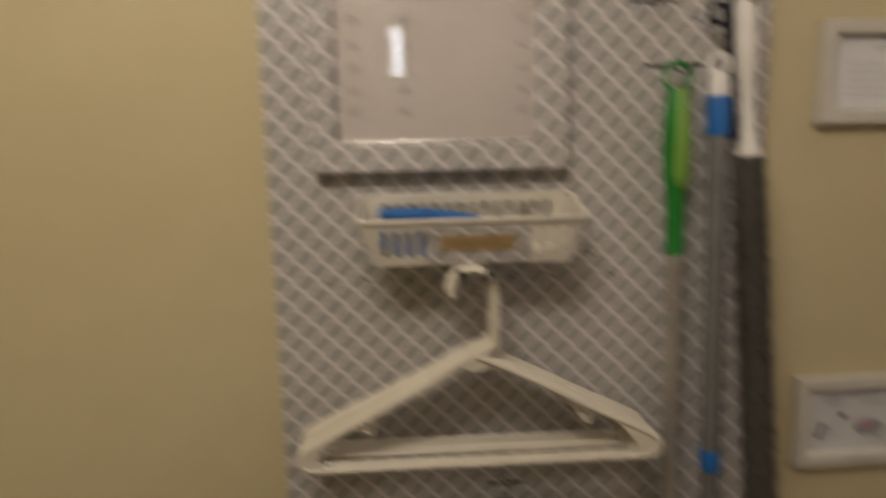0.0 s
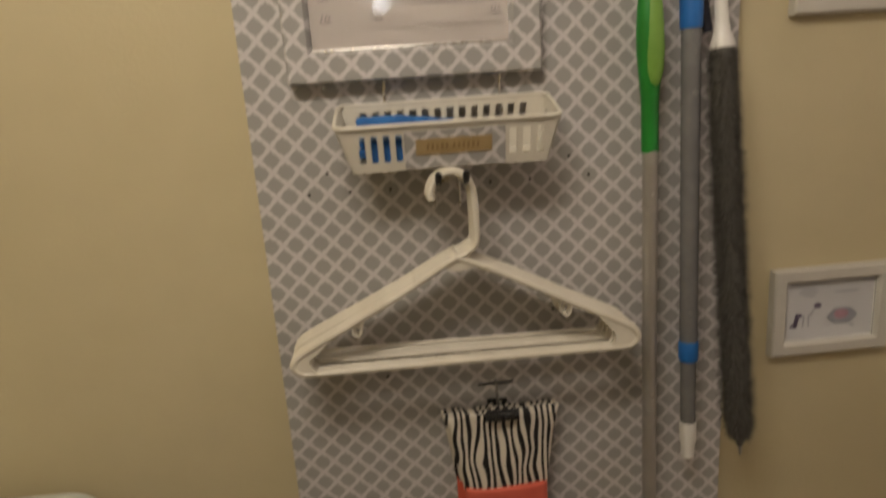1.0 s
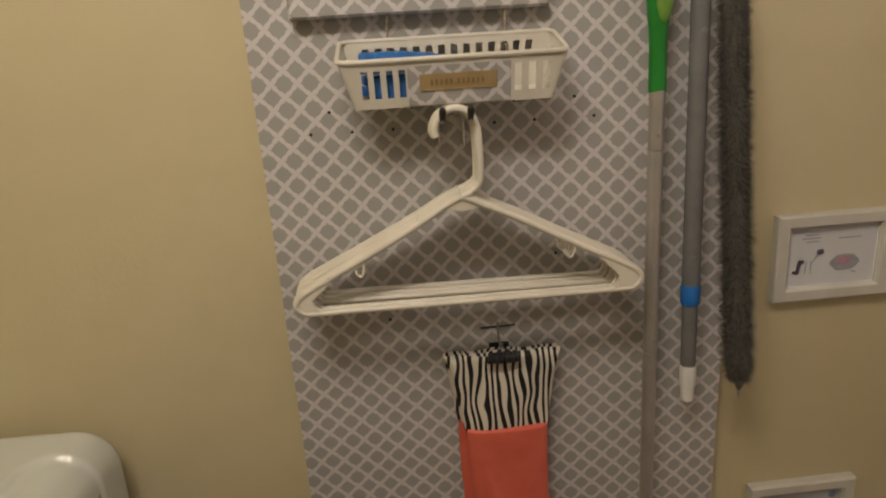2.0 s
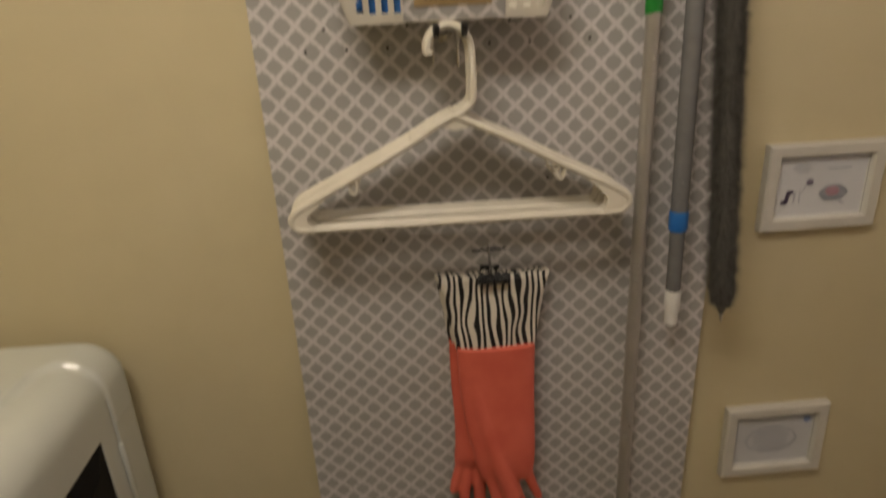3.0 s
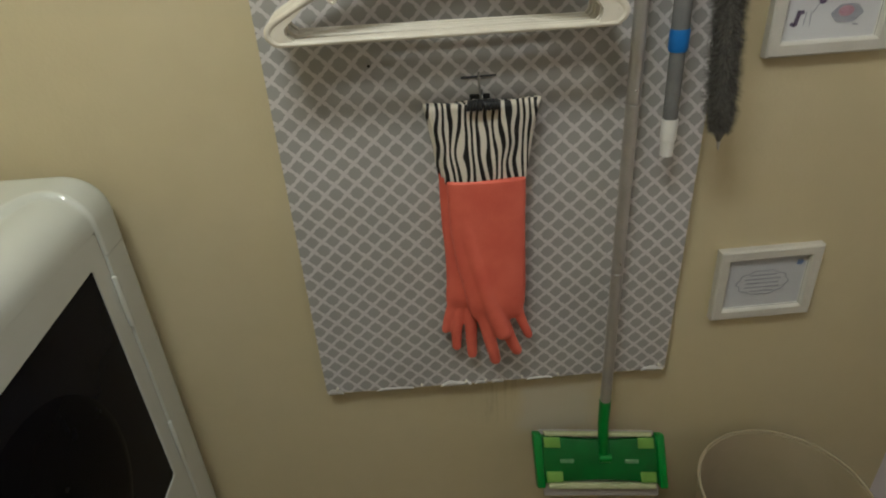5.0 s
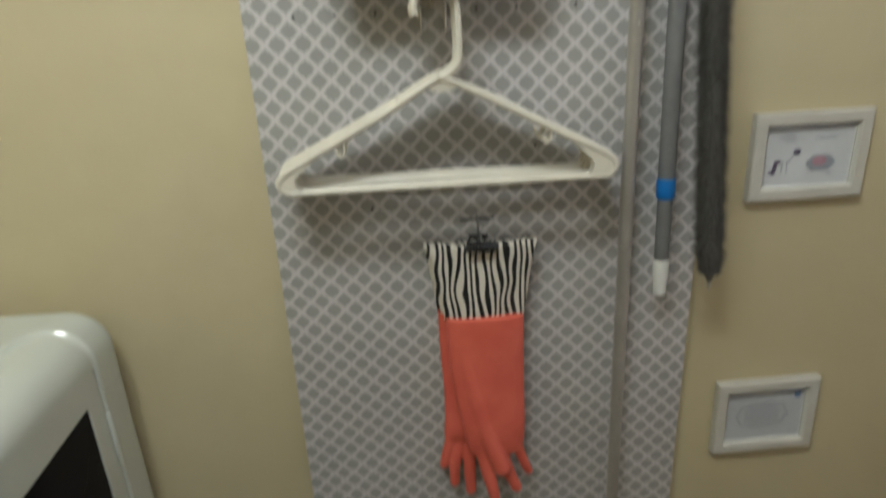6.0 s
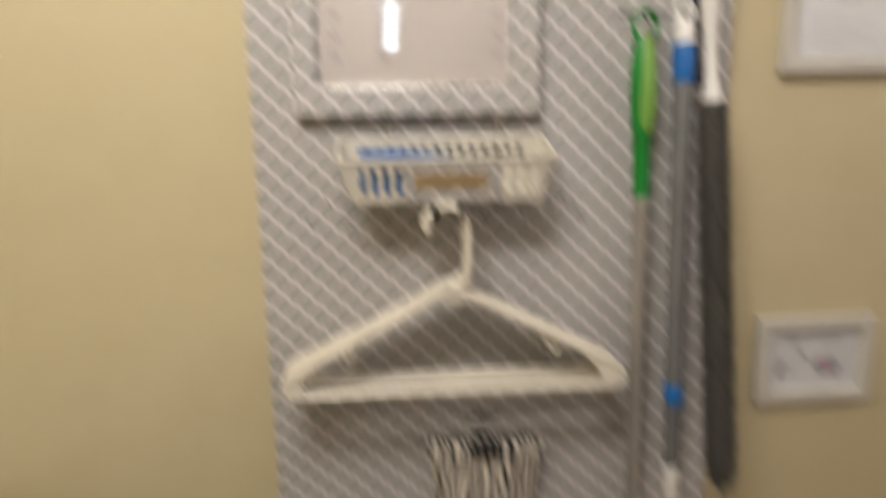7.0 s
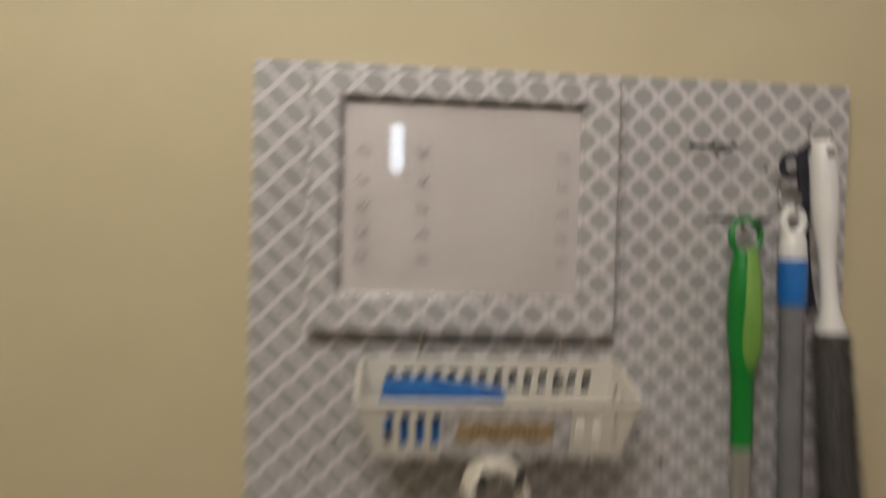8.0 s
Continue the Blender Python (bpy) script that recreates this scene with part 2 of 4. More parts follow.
STEEL = speckled("zinc_plated_steel", (0.52, 0.51, 0.49), (0.62, 0.61, 0.58), 60.0, 0.28, metal=1.0)
DULL_STEEL = speckled("dull_steel_wire", (0.20, 0.195, 0.19), (0.28, 0.275, 0.265), 60.0, 0.35, metal=0.9)
DARK_STEEL = speckled("darkened_steel_wire", (0.05, 0.05, 0.055), (0.09, 0.09, 0.095), 60.0, 0.4, metal=0.8)
LABEL = speckled("tan_label_strip", (0.30, 0.215, 0.095), (0.37, 0.265, 0.13), 45.0, 0.5, grain=0.08)
LABEL_INK = speckled("brown_label_print", (0.22, 0.145, 0.06), (0.27, 0.185, 0.08), 80.0, 0.6)
PAD = speckled("white_mop_cloth", (0.34, 0.31, 0.29), (0.41, 0.38, 0.35), 40.0, 0.9, grain=0.5, grain_scale=350)
DAYLIGHT = glowing("daylight_beyond", (0.80, 0.88, 1.0), 16.0)
FLUFF, ZEBRA, RUBBER = fluff(), zebra(), rubber()


# ---- mesh helpers ----
def thing(name, base, label, category, group=""):
    ob = new(name)
    ob.location = base
    ob.empty_display_size = 0.05
    return tagged(ob, label, category, group)


def part(name, bm, material, parent, label="", sharp=35):
    """Links a bmesh, made in world places, as one mesh under a thing or under a part of it."""
    top = parent
    while top is not None and top.parent is not None:
        top = top.parent
    if top is not None:
        bmesh.ops.translate(bm, verts=bm.verts, vec=-top.location)
    bmesh.ops.recalc_face_normals(bm, faces=bm.faces)
    me = bpy.data.meshes.new(name)
    bm.to_mesh(me)
    bm.free()
    me.materials.append(material)
    for f in me.polygons:
        f.use_smooth = True
    me.set_sharp_from_angle(angle=radians(sharp))
    ob = new(name, me)
    ob.parent = parent
    return tagged(ob, label)


def box(bm, lo, hi, bevel=0.0, seg=2, turn=None, pivot=None):
    lo, hi = Vector(lo), Vector(hi)
    verts = bmesh.ops.create_cube(bm, size=1)["verts"]
    for v in verts:
        v.co = Vector([(lo[i] + hi[i]) / 2 + v.co[i] * (hi[i] - lo[i]) for i in range(3)])
    if bevel:
        edges = list({e for v in verts for e in v.link_edges})
        verts = list({v for f in bmesh.ops.bevel(bm, geom=edges, offset=bevel, segments=seg, profile=0.5, affect="EDGES")["faces"] for v in f.verts} | {v for v in verts if v.is_valid})
    if turn is not None:
        c = Vector(pivot) if pivot is not None else (lo + hi) / 2
        bmesh.ops.transform(bm, matrix=Matrix.Translation(c) @ turn @ Matrix.Translation(-c), verts=verts)
    return verts


def tube(bm, points, radii, seg=12, flat=1.0, flat_axis=None, cap=True):
    """A tube along points; radii: one number or one for each point; flat squeezes it along flat_axis."""
    pts = [Vector(p) for p in points]
    if isinstance(radii, (int, float)):
        radii = [radii] * len(pts)
    rings, side = [], None
    for i, p in enumerate(pts):
        along = (pts[min(i + 1, len(pts) - 1)] - pts[max(i - 1, 0)]).normalized()
        if side is None:
            seed = Vector((0, 1, 0)) if abs(along.y) < 0.9 else Vector((1, 0, 0))
            side = along.cross(seed).normalized()
        side = (side - along * side.dot(along)).normalized()
        other = along.cross(side)
        ring = []
        for k in range(seg):
            a = 2 * math.pi * k / seg
            off = (side * math.cos(a) + other * math.sin(a)) * radii[i]
            if flat_axis is not None:
                ax = Vector(flat_axis)
                off -= ax * off.dot(ax) * (1 - flat)
            ring.append(bm.verts.new(p + off))
        rings.append(ring)
    for r, s in zip(rings, rings[1:]):
        for k in range(seg):
            bm.faces.new((r[k], r[(k + 1) % seg], s[(k + 1) % seg], s[k]))
    if cap:
        bm.faces.new(list(reversed(rings[0])))
        bm.faces.new(rings[-1])
    return bm


def curve(points, steps=6):
    """Points of a smooth line through the given ones."""
    p = [Vector(q) for q in points]
    p = [2 * p[0] - p[1]] + p + [2 * p[-1] - p[-2]]
    out = []
    for i in range(1, len(p) - 2):
        for s in range(steps):
            t = s / steps
            out.append(0.5 * ((2 * p[i]) + (p[i + 1] - p[i - 1]) * t + (2 * p[i - 1] - 5 * p[i] + 4 * p[i + 1] - p[i + 2]) * t * t
                              + (3 * p[i] - p[i - 1] - 3 * p[i + 1] + p[i + 2]) * t ** 3))
    return out + [p[-2]]


def ring_path(cx, y, cz, r, n=24, squash=1.0):
    return [Vector((cx + r * math.cos(2 * math.pi * k / n), y, cz + r * squash * math.sin(2 * math.pi * k / n))) for k in range(n + 1)]


def plate(bm, outline, y0, y1):
    """A flat plate with an outline in x and z, from y0 to y1."""
    front = [bm.verts.new((x, y0, z)) for x, z in outline]
    back = [bm.verts.new((x, y1, z)) for x, z in outline]
    bm.faces.new(front)
    bm.faces.new(list(reversed(back)))
    for k in range(len(outline)):
        j = (k + 1) % len(outline)
        bm.faces.new((front[k], back[k], back[j], front[j]))


def round_rect(x0, z0, x1, z1, r, n=5):
    out = []
    for cx, cz, a0 in ((x1 - r, z1 - r, 0), (x0 + r, z1 - r, 90), (x0 + r, z0 + r, 180), (x1 - r, z0 + r, 270)):
        for k in range(n + 1):
            a = radians(a0 + 90 * k / n)
            out.append((cx + r * math.cos(a), cz + r * math.sin(a)))
    return out


def border(bm, outer, inner, front, back, lip):
    """A picture frame: four mitred sides, flat in front, a lip sloping in to the opening."""
    ox0, oz0, ox1, oz1 = outer
    ix0, iz0, ix1, iz1 = inner
    s = 0.0025
    rings = [((ox0, oz0, ox1, oz1), back), ((ox0, oz0, ox1, oz1), front + s), ((ox0 + s, oz0 + s, ox1 - s, oz1 - s), front),
             ((ix0 - s, iz0 - s, ix1 + s, iz1 + s), front), ((ix0, iz0, ix1, iz1), front + s), ((ix0 + lip, iz0 + lip, ix1 - lip, iz1 - lip), back - 0.006),
             ((ix0 + lip, iz0 + lip, ix1 - lip, iz1 - lip), back)]
    loops = [[bm.verts.new((x, y, z)) for x, z in ((a, b), (c, b), (c, d), (a, d))] for (a, b, c, d), y in rings]
    for r, t in zip(loops, loops[1:] + loops[:1]):
        for k in range(4):
            bm.faces.new((r[k], r[(k + 1) % 4], t[(k + 1) % 4], t[k]))


# ---- the room ----
def wall(name, lo, hi, material):
    bm = bmesh.new()
    box(bm, lo, hi)
    return tagged(part(name, bm, material, None), kind="structure")


X0, X1, Y1, TOP = -1.45, 0.82, -3.0, 2.44
wall("wall_north", (X0 - 0.12, 0.0, -0.1), (X1 + 0.12, 0.12, TOP + 0.1), WALL)
# Unseen west wall; its yellow tints the bounced light on the left.
wall("bounce_wall_west", (X0 - 0.12, Y1, -0.1), (X0, 0.0, TOP + 0.1), WEST_BOUNCE)
# Unseen east wall, set close so its pink bounce lifts the right side.
wall("bounce_wall_east", (X1, Y1, -0.1), (X1 + 0.12, 0.0, TOP + 0.1), EAST_BOUNCE)
wall("floor", (X0, Y1, -0.1), (X1, 0.0, 0.0), VINYL)
wall("ceiling", (X0, Y1, TOP), (X1, 0.0, TOP + 0.1), CEILING)

# The far wall has a slit of a window high up, through which daylight is seen.
bm = bmesh.new()
WIN = (-0.222, 2.035, -0.148, 2.325)
box(bm, (X0 - 0.12, Y1 - 0.12, -0.1), (WIN[0], Y1, TOP + 0.1))
box(bm, (WIN[2], Y1 - 0.12, -0.1), (X1 + 0.12, Y1, TOP + 0.1))
box(bm, (WIN[0], Y1 - 0.12, -0.1), (WIN[2], Y1, WIN[1]))
box(bm, (WIN[0], Y1 - 0.12, WIN[3]), (WIN[2], Y1, TOP + 0.1))
tagged(part("wall_south", bm, WALL, None), kind="structure")
bm = bmesh.new()
box(bm, (WIN[0] - 0.3, Y1 - 0.30, WIN[1] - 0.3), (WIN[2] + 0.3, Y1 - 0.28, WIN[3] + 0.3))
tagged(part("backdrop", bm, DAYLIGHT, None), kind="structure")

lamp = thing("ceiling_light", (LAMP.x, LAMP.y, TOP), "round white ceiling light with two lit warm bulbs", "ceiling light")
bm = bmesh.new()
tube(bm, [(LAMP.x, LAMP.y, TOP), (LAMP.x, LAMP.y, TOP - 0.012), (LAMP.x, LAMP.y, TOP - 0.03)], [0.15, 0.15, 0.13], 40)
part("ceiling_plate", bm, WHITE_PLASTIC, lamp)
for dx in (-0.13, 0.13):
    bm = bmesh.new()
    tube(bm, [(LAMP.x + dx, LAMP.y, TOP - 0.03), (LAMP.x + dx, LAMP.y, LAMP.z + 0.045)], 0.018, 16)
    part("bulb_socket", bm, WHITE_PLASTIC, lamp)


# ---- the washing machine ----
def washing_machine():
    x_front, y_side, z_top = -0.552, -0.018, 1.057
    x_back, y_far = -1.33, -0.722
    ob = thing("washing_machine", (x_back / 2 + x_front / 2, (y_side + y_far) / 2, 0), "glossy white front-loading washing machine with dark glass door", "washing machine")
    bm = bmesh.new()
    verts = box(bm, (x_back, y_far, 0.03), (x_front - 0.063, y_side - 0.0008, 0.968), 0.006, 3)
    part("cabinet", bm, ENAMEL, ob)
    # The lid: a slab whose upper edges are rounded broadly.
    bm = bmesh.new()
    rx, ry, rz = 0.058, 0.030, 0.056

    def line(a, b, r):
        near = [r * (1 - math.cos(math.pi / 2 * k / 10)) for k in range(11)]
        mid = [r + k for k in (0.006, 0.012, 0.016, 0.018, 0.020, 0.022, 0.024, 0.026, 0.028, 0.030, 0.033, 0.036, 0.038, 0.040, 0.042, 0.044, 0.046, 0.048, 0.050, 0.054, 0.058, 0.064, 0.072, 0.080)]
        half = sorted(near + mid)
        steps = half + [abs(b - a) / 2] + [abs(b - a) - d for d in reversed(half)]
        return [a + d if b > a else a - d for d in steps]

    rows = []
    for x in line(x_front, x_back, rx):
        row = []
        for y in line(y_side, y_far, ry):
            sx = 1 if abs(x - x_front) < abs(x - x_back) else -1
            sy = 1 if abs(y - y_side) < abs(y - y_far) else -1
            fx = max(1 - min(abs(x - x_front), abs(x - x_back)) / rx, 0.0)
            fy = max(1 - min(abs(y - y_side), abs(y - y_far)) / ry, 0.0)
            f = (fx ** 3 + fy ** 3) ** (1 / 3)
            px, py = x, y
            if f > 1:
                px, py, f = x - sx * rx * fx * (1 - 1 / f), y - sy * ry * fy * (1 - 1 / f), 1.0
            # The front panel is let in a little behind a rounded rim.
            a, b = min(-0.088 - y, y - y_far - 0.07), x + 0.632
            inner = 0.045 - math.hypot(max(0.045 - a, 0.0), max(0.045 - b, 0.0))
            t = min(max(inner / 0.0055, 0.0), 1.0)
            broad = min(max(inner / 0.0105, 0.0), 1.0)
            inset, dish = 0.0040 * t * t * (3 - 2 * t), 0.0080 * broad * broad * (3 - 2 * broad)
            level = math.sqrt(max(1 - f * f, 0.0))
            row.append(bm.verts.new((px - inset * fx, py, z_top - rz * (1 - level) - dish * level)))
        rows.append(row)
    for a, b in zip(rows, rows[1:]):
        for k in range(len(a) - 1):
            bm.faces.new((a[k], a[k + 1], b[k + 1], b[k]))
    rim = [e for e in bm.edges if e.is_boundary]
    ext = bmesh.ops.extrude_edge_only(bm, edges=rim)["geom"]
    for v in ext:
        if isinstance(v, bmesh.types.BMVert):
            v.co.z = 0.953 if v.co.x > x_front - 0.075 and v.co.y > -0.0915 else 0.9922
    part("lid", bm, ENAMEL, ob, sharp=50)
    # The front: a white door leaf, proud of the cabinet, with a dark glass panel let in.
    bm = bmesh.new()
    y0, y1, z0, z1 = -0.0945, -0.672, 0.40, 0.9920
    gy0, gy1, gz0, gz1 = -0.128, -0.605, 0.548, 0.952

    def front_plate(outer, inner, x_a, x_b, roundness):
        def loop(rect, x, rr):
            return [bm.verts.new((x, y, z - (0.05 * (gy0 - y) if rr < 0.0075 else 0.0))) for y, z in round_rect(rect[0], rect[1], rect[2], rect[3], rr)]
        o = (outer[1], outer[2], outer[0], outer[3])
        i = (inner[1], inner[2], inner[0], inner[3])
        s = 0.0004
        loops = [loop(o, x_a, roundness), loop(o, x_b - s, roundness), loop((o[0] + s * 0.3, o[1] + s * 0.3, o[2] - s * 0.3, o[3] - s * 0.3), x_b - s * 0.3, roundness),
                 loop((o[0] + s, o[1] + s, o[2] - s, o[3] - s), x_b, roundness), loop((i[0] - 0.001, i[1] - 0.001, i[2] + 0.001, i[3] + 0.001), x_b, 0.007),
                 loop(i, x_b - 0.001, 0.006), loop(i, x_a, 0.006)]
        for p, q in zip(loops, loops[1:]):
            for k in range(len(p)):
                j = (k + 1) % len(p)
                bm.faces.new((p[k], p[j], q[j], q[k]))

    xd = x_front - 0.0041
    front_plate((y0, y1, z0, z1), (gy0, gy1, gz0, gz1), xd - 0.02, xd, 0.008)
    leaf = part("door", bm, ENAMEL, ob, sharp=12)
    bm = bmesh.new()
    box(bm, (xd - 0.018, gy1 - 0.002, gz0 - 0.002), (xd - 0.0022, gy0 + 0.002, gz1 + 0.002))
    part("door_glass", bm, DOOR_GLASS, leaf, "glossy black glass door panel")
    bm = bmesh.new()
    cy, cz = (gy0 + gy1) / 2, (gz0 + gz1) / 2 - 0.02
    tube(bm, [(xd - 0.0030, cy, cz), (xd - 0.0018, cy, cz), (xd - 0.0015, cy, cz)], [0.165, 0.162, 0.15], 48)
    part("porthole", bm, DOOR_INNER, leaf, "round dark porthole behind the glass")
    # An added grey strip fills the door gap and stands for its shade.
    bm = bmesh.new()
    box(bm, (x_front - 0.03, -0.0950, 0.36), (x_front - 0.0052, -0.0910, 0.9910))
    part("seam", bm, GAP, ob)
    bm = bmesh.new()
    plan = [(x_front - 0.09, -0.0915), (x_front - 0.0004, -0.0915)]
    for k in range(15):
        u, v = math.cos(math.pi / 2 * k / 14) ** (2 / 3), math.sin(math.pi / 2 * k / 14) ** (2 / 3)
        plan.append((x_front - 0.0004 - rx * (1 - u), y_side - ry * (1 - v)))
    plan.append((x_front - 0.09, y_side))
    low = [bm.verts.new((x, y, 0.04)) for x, y in plan]
    high = [bm.verts.new((x, y, 0.9518)) for x, y in plan]
    bm.faces.new(high), bm.faces.new(list(reversed(low)))
    for k in range(len(plan)):
        j = (k + 1) % len(plan)
        bm.faces.new((low[k], low[j], high[j], high[k]))
    part("corner_post", bm, ENAMEL, ob)
    bm = bmesh.new()
    box(bm, (x_front - 0.05, -0.0913, 0.9520), (x_front - 0.0014, -0.0560, 0.9985), 0.001)
    part("corner_block", bm, ENAMEL, ob)
    bm = bmesh.new()
    box(bm, (x_front - 0.02, -0.67, 0.10), (x_front + 0.004, -0.088, 0.385), 0.006)
    part("lower_panel", bm, ENAMEL, ob)
    for z in (0.877, 0.592):
        bm = bmesh.new()
        box(bm, (x_front - 0.004, -0.0985, z - 0.044), (x_front + 0.0035, -0.0905, z + 0.044), 0.003, 3)
        part("hinge_cover", bm, ENAMEL, leaf, "slim white hinge cover")
    for x in (x_front - 0.08, x_back + 0.08):
        for y in (y_side - 0.07, y_far + 0.07):
            bm = bmesh.new()
            tube(bm, [(x, y, 0.0), (x, y, 0.035)], 0.022, 16)
            part("foot", bm, BLACK, ob, "black rubber foot")


washing_machine()


# ---- the pegboard ----
BX0, BX1, BZ0, BZ1, BY = -0.305, 0.305, 0.600, 1.820, -0.020
board = thing("pegboard", (0, 0, BZ0), "pegboard panel wrapped in grey and white trellis contact paper", "pegboard")
bm = bmesh.new()
box(bm, (BX0 + 0.001, BY + 0.0012, BZ0 + 0.001), (BX1 - 0.001, -0.0005, BZ1 - 0.001))
panel = part("panel", bm, BOARD_EDGE, board, "brown hardboard panel")
bm = bmesh.new()
nx, nz = 30, 60
sheet = [[bm.verts.new((BX0 + (BX1 - BX0) * i / nx, BY + 0.0006 * noise.noise((i * 0.35, k * 0.28, 3.1)), BZ0 + (BZ1 - BZ0) * k / nz)) for i in range(nx + 1)] for k in range(nz + 1)]
for k in range(nz):
    for i in range(nx):
        bm.faces.new((sheet[k][i], sheet[k][i + 1], sheet[k + 1][i + 1], sheet[k + 1][i]))
rim = [e for e in bm.edges if e.is_boundary]
for v in bmesh.ops.extrude_edge_only(bm, edges=rim)["geom"]:
    if isinstance(v, bmesh.types.BMVert):
        v.co.y = -0.003
covering = part("paper_covering", bm, PAPER, board, sharp=60)
HX, HZ, PEG = -0.2160, 1.4509, 0.0254
# No holes are cut: near-black discs on the paper paint their shade.
for i, k in ((0, 0), (-1, -1), (1, -1), (3, -1), (4, 0), (9, 0), (12, 0), (13, -1), (10, -1), (8, -1), (11, -8), (2, -11), (17, 11), (16, 9)):
    bm = bmesh.new()
    x, z = HX + PEG * i, HZ + PEG * k
    tube(bm, [(x, BY - 0.0013, z), (x, BY + 0.0004, z)], [0.0020, 0.0017], 10)
    part("peg_hole", bm, HOLE, board)
for x, z in ((-0.285, 0.612), (-0.135, 0.606), (-0.055, 0.607), (-0.02, 0.606), (0.045, 0.607), (0.11, 0.607), (0.292, 0.611)):
    bm = bmesh.new()
    tube(bm, [(x, BY + 0.001, z), (x, BY - 0.002, z), (x, BY - 0.004, z), (x, BY - 0.006, z)], [0.0023, 0.0025, 0.0015, 0.0022], 12)
    part("push_pin", bm, BASKET, board, "small pale push pin")


def paper_fold(x0, x1, height, bulge, seed):
    """A crumpled turn of the covering at the board's lower edge."""
    bm = bmesh.new()
    nx, nz = max(6, int((x1 - x0) / 0.004)), 5
    grid = []
    for i in range(nx + 1):
        x, u = x0 + (x1 - x0) * i / nx, i / nx
        top = height * (0.45 + 0.55 * abs(noise.noise((x * 55, seed, 0.3)))) * min(1.0, 6 * u + 0.25, 6 * (1 - u) + 0.25)
        row = []
        for k in range(nz + 1):
            v = k / nz
            out = bulge * math.sin(math.pi * min(v * 0.8 + 0.15, 1.0)) * (0.55 + 0.9 * abs(noise.noise((x * 90, v * 2.5, seed))))
            row.append(bm.verts.new((x, BY - 0.0008 - out, BZ0 - 0.001 + top * v)))
        grid.append(row)
    for a, b in zip(grid, grid[1:]):
        for k in range(nz):
            bm.faces.new((a[k], b[k], b[k + 1], a[k + 1]))
    rim = [e for e in bm.edges if e.is_boundary]
    for v in bmesh.ops.extrude_edge_only(bm, edges=rim)["geom"]:
        if isinstance(v, bmesh.types.BMVert):
            v.co.y = BY + 0.0004
    part("paper_fold", bm, FOLD, board, "crumpled pale edge of the paper", sharp=50)


for x0, x1, height, bulge, seed in ((-0.302, -0.275, 0.018, 0.0040, 1.7), (-0.215, -0.150, 0.008, 0.0022, 2.9), (-0.100, -0.046, 0.012, 0.0040, 4.2), (-0.040, -0.018, 0.010, 0.0034, 5.1), (-0.008, 0.012, 0.013, 0.0042, 6.6), (0.055, 0.100, 0.008, 0.0026, 7.3), (0.262, 0.301, 0.014, 0.0036, 8.8)):
    paper_fold(x0, x1, height, bulge, seed)


# ---- hooks on the board ----
def bar_hook(x0, x1, z, drop, label):
    """A crossbar of dark wire on the board with a bright hook bent out of it."""
    ob = thing("peg_hook", ((x0 + x1) / 2, BY, z), label, "hook", "hooks on the pegboard")
    bm = bmesh.new()
    tube(bm, [(x0, BY - 0.0022, z), (x1, BY - 0.0022, z + 0.001)], 0.0014, 8)
    part("crossbar", bm, DARK_STEEL, ob)
    bm = bmesh.new()
    c = (x0 + x1) / 2
    tube(bm, curve([(c, BY - 0.003, z + 0.007), (c, BY - 0.004, z + 0.003), (c, BY - 0.012, z - drop * 0.7), (c, BY - 0.030, z - drop), (c, BY - 0.042, z - drop * 0.35)]), 0.0017, 8)
    part("hook_wire", bm, DULL_STEEL, ob)
    return ob


bar_hook(0.133, 0.184, 1.752, 0.008, "empty wire hook on the pegboard")
bar_hook(0.154, 0.223, 1.678, 0.012, "wire hook holding the green mop")
bar_hook(-0.043, 0.005, 1.148, 0.020, "wire hook holding the glove clip")


def single_peg(x, z, reach, label):
    ob = thing("peg_hook", (x, BY, z), label, "hook", "hooks on the pegboard")
    bm = bmesh.new()
    tube(bm, curve([(x, BY - 0.002, z + 0.020), (x, BY - 0.003, z), (x, BY - reach * 0.5, z - 0.012), (x, BY - reach, z - 0.010), (x, BY - reach - 0.005, z + 0.003)]), 0.0021, 8)
    part("hook_wire", bm, STEEL, ob)


def basket_hook(x, thick):
    ob = thing("peg_hook", (x, BY, 1.55), "bright wire hook holding the storage basket by its rim", "hook", "hooks on the pegboard")
    bm = bmesh.new()
    tube(bm, curve([(x - 0.0035, BY - 0.001, 1.563), (x - 0.0030, BY - 0.006, 1.5695), (x, BY - 0.0075, 1.5715), (x + 0.0012, BY - 0.0070, 1.562), (x, BY - 0.0070, 1.538), (x, BY - 0.0085, 1.517), (x, -0.0360, 1.5075), (x, -0.0410, 1.5105), (x, -0.0415, 1.518)]), thick, 8)
    part("hook_wire", bm, STEEL, ob)


basket_hook(-0.1375, 0.0017)
basket_hook(0.0030, 0.0015)
single_peg(0.2305, 1.700, 0.030, "wire hook holding the grey pole")
single_peg(0.2615, 1.762, 0.030, "wire hook holding the duster brush")

double = thing("double_peg_hook", (-0.066, BY, 1.43), "double steel hook with black rubber tips", "hook", "hooks on the pegboard")
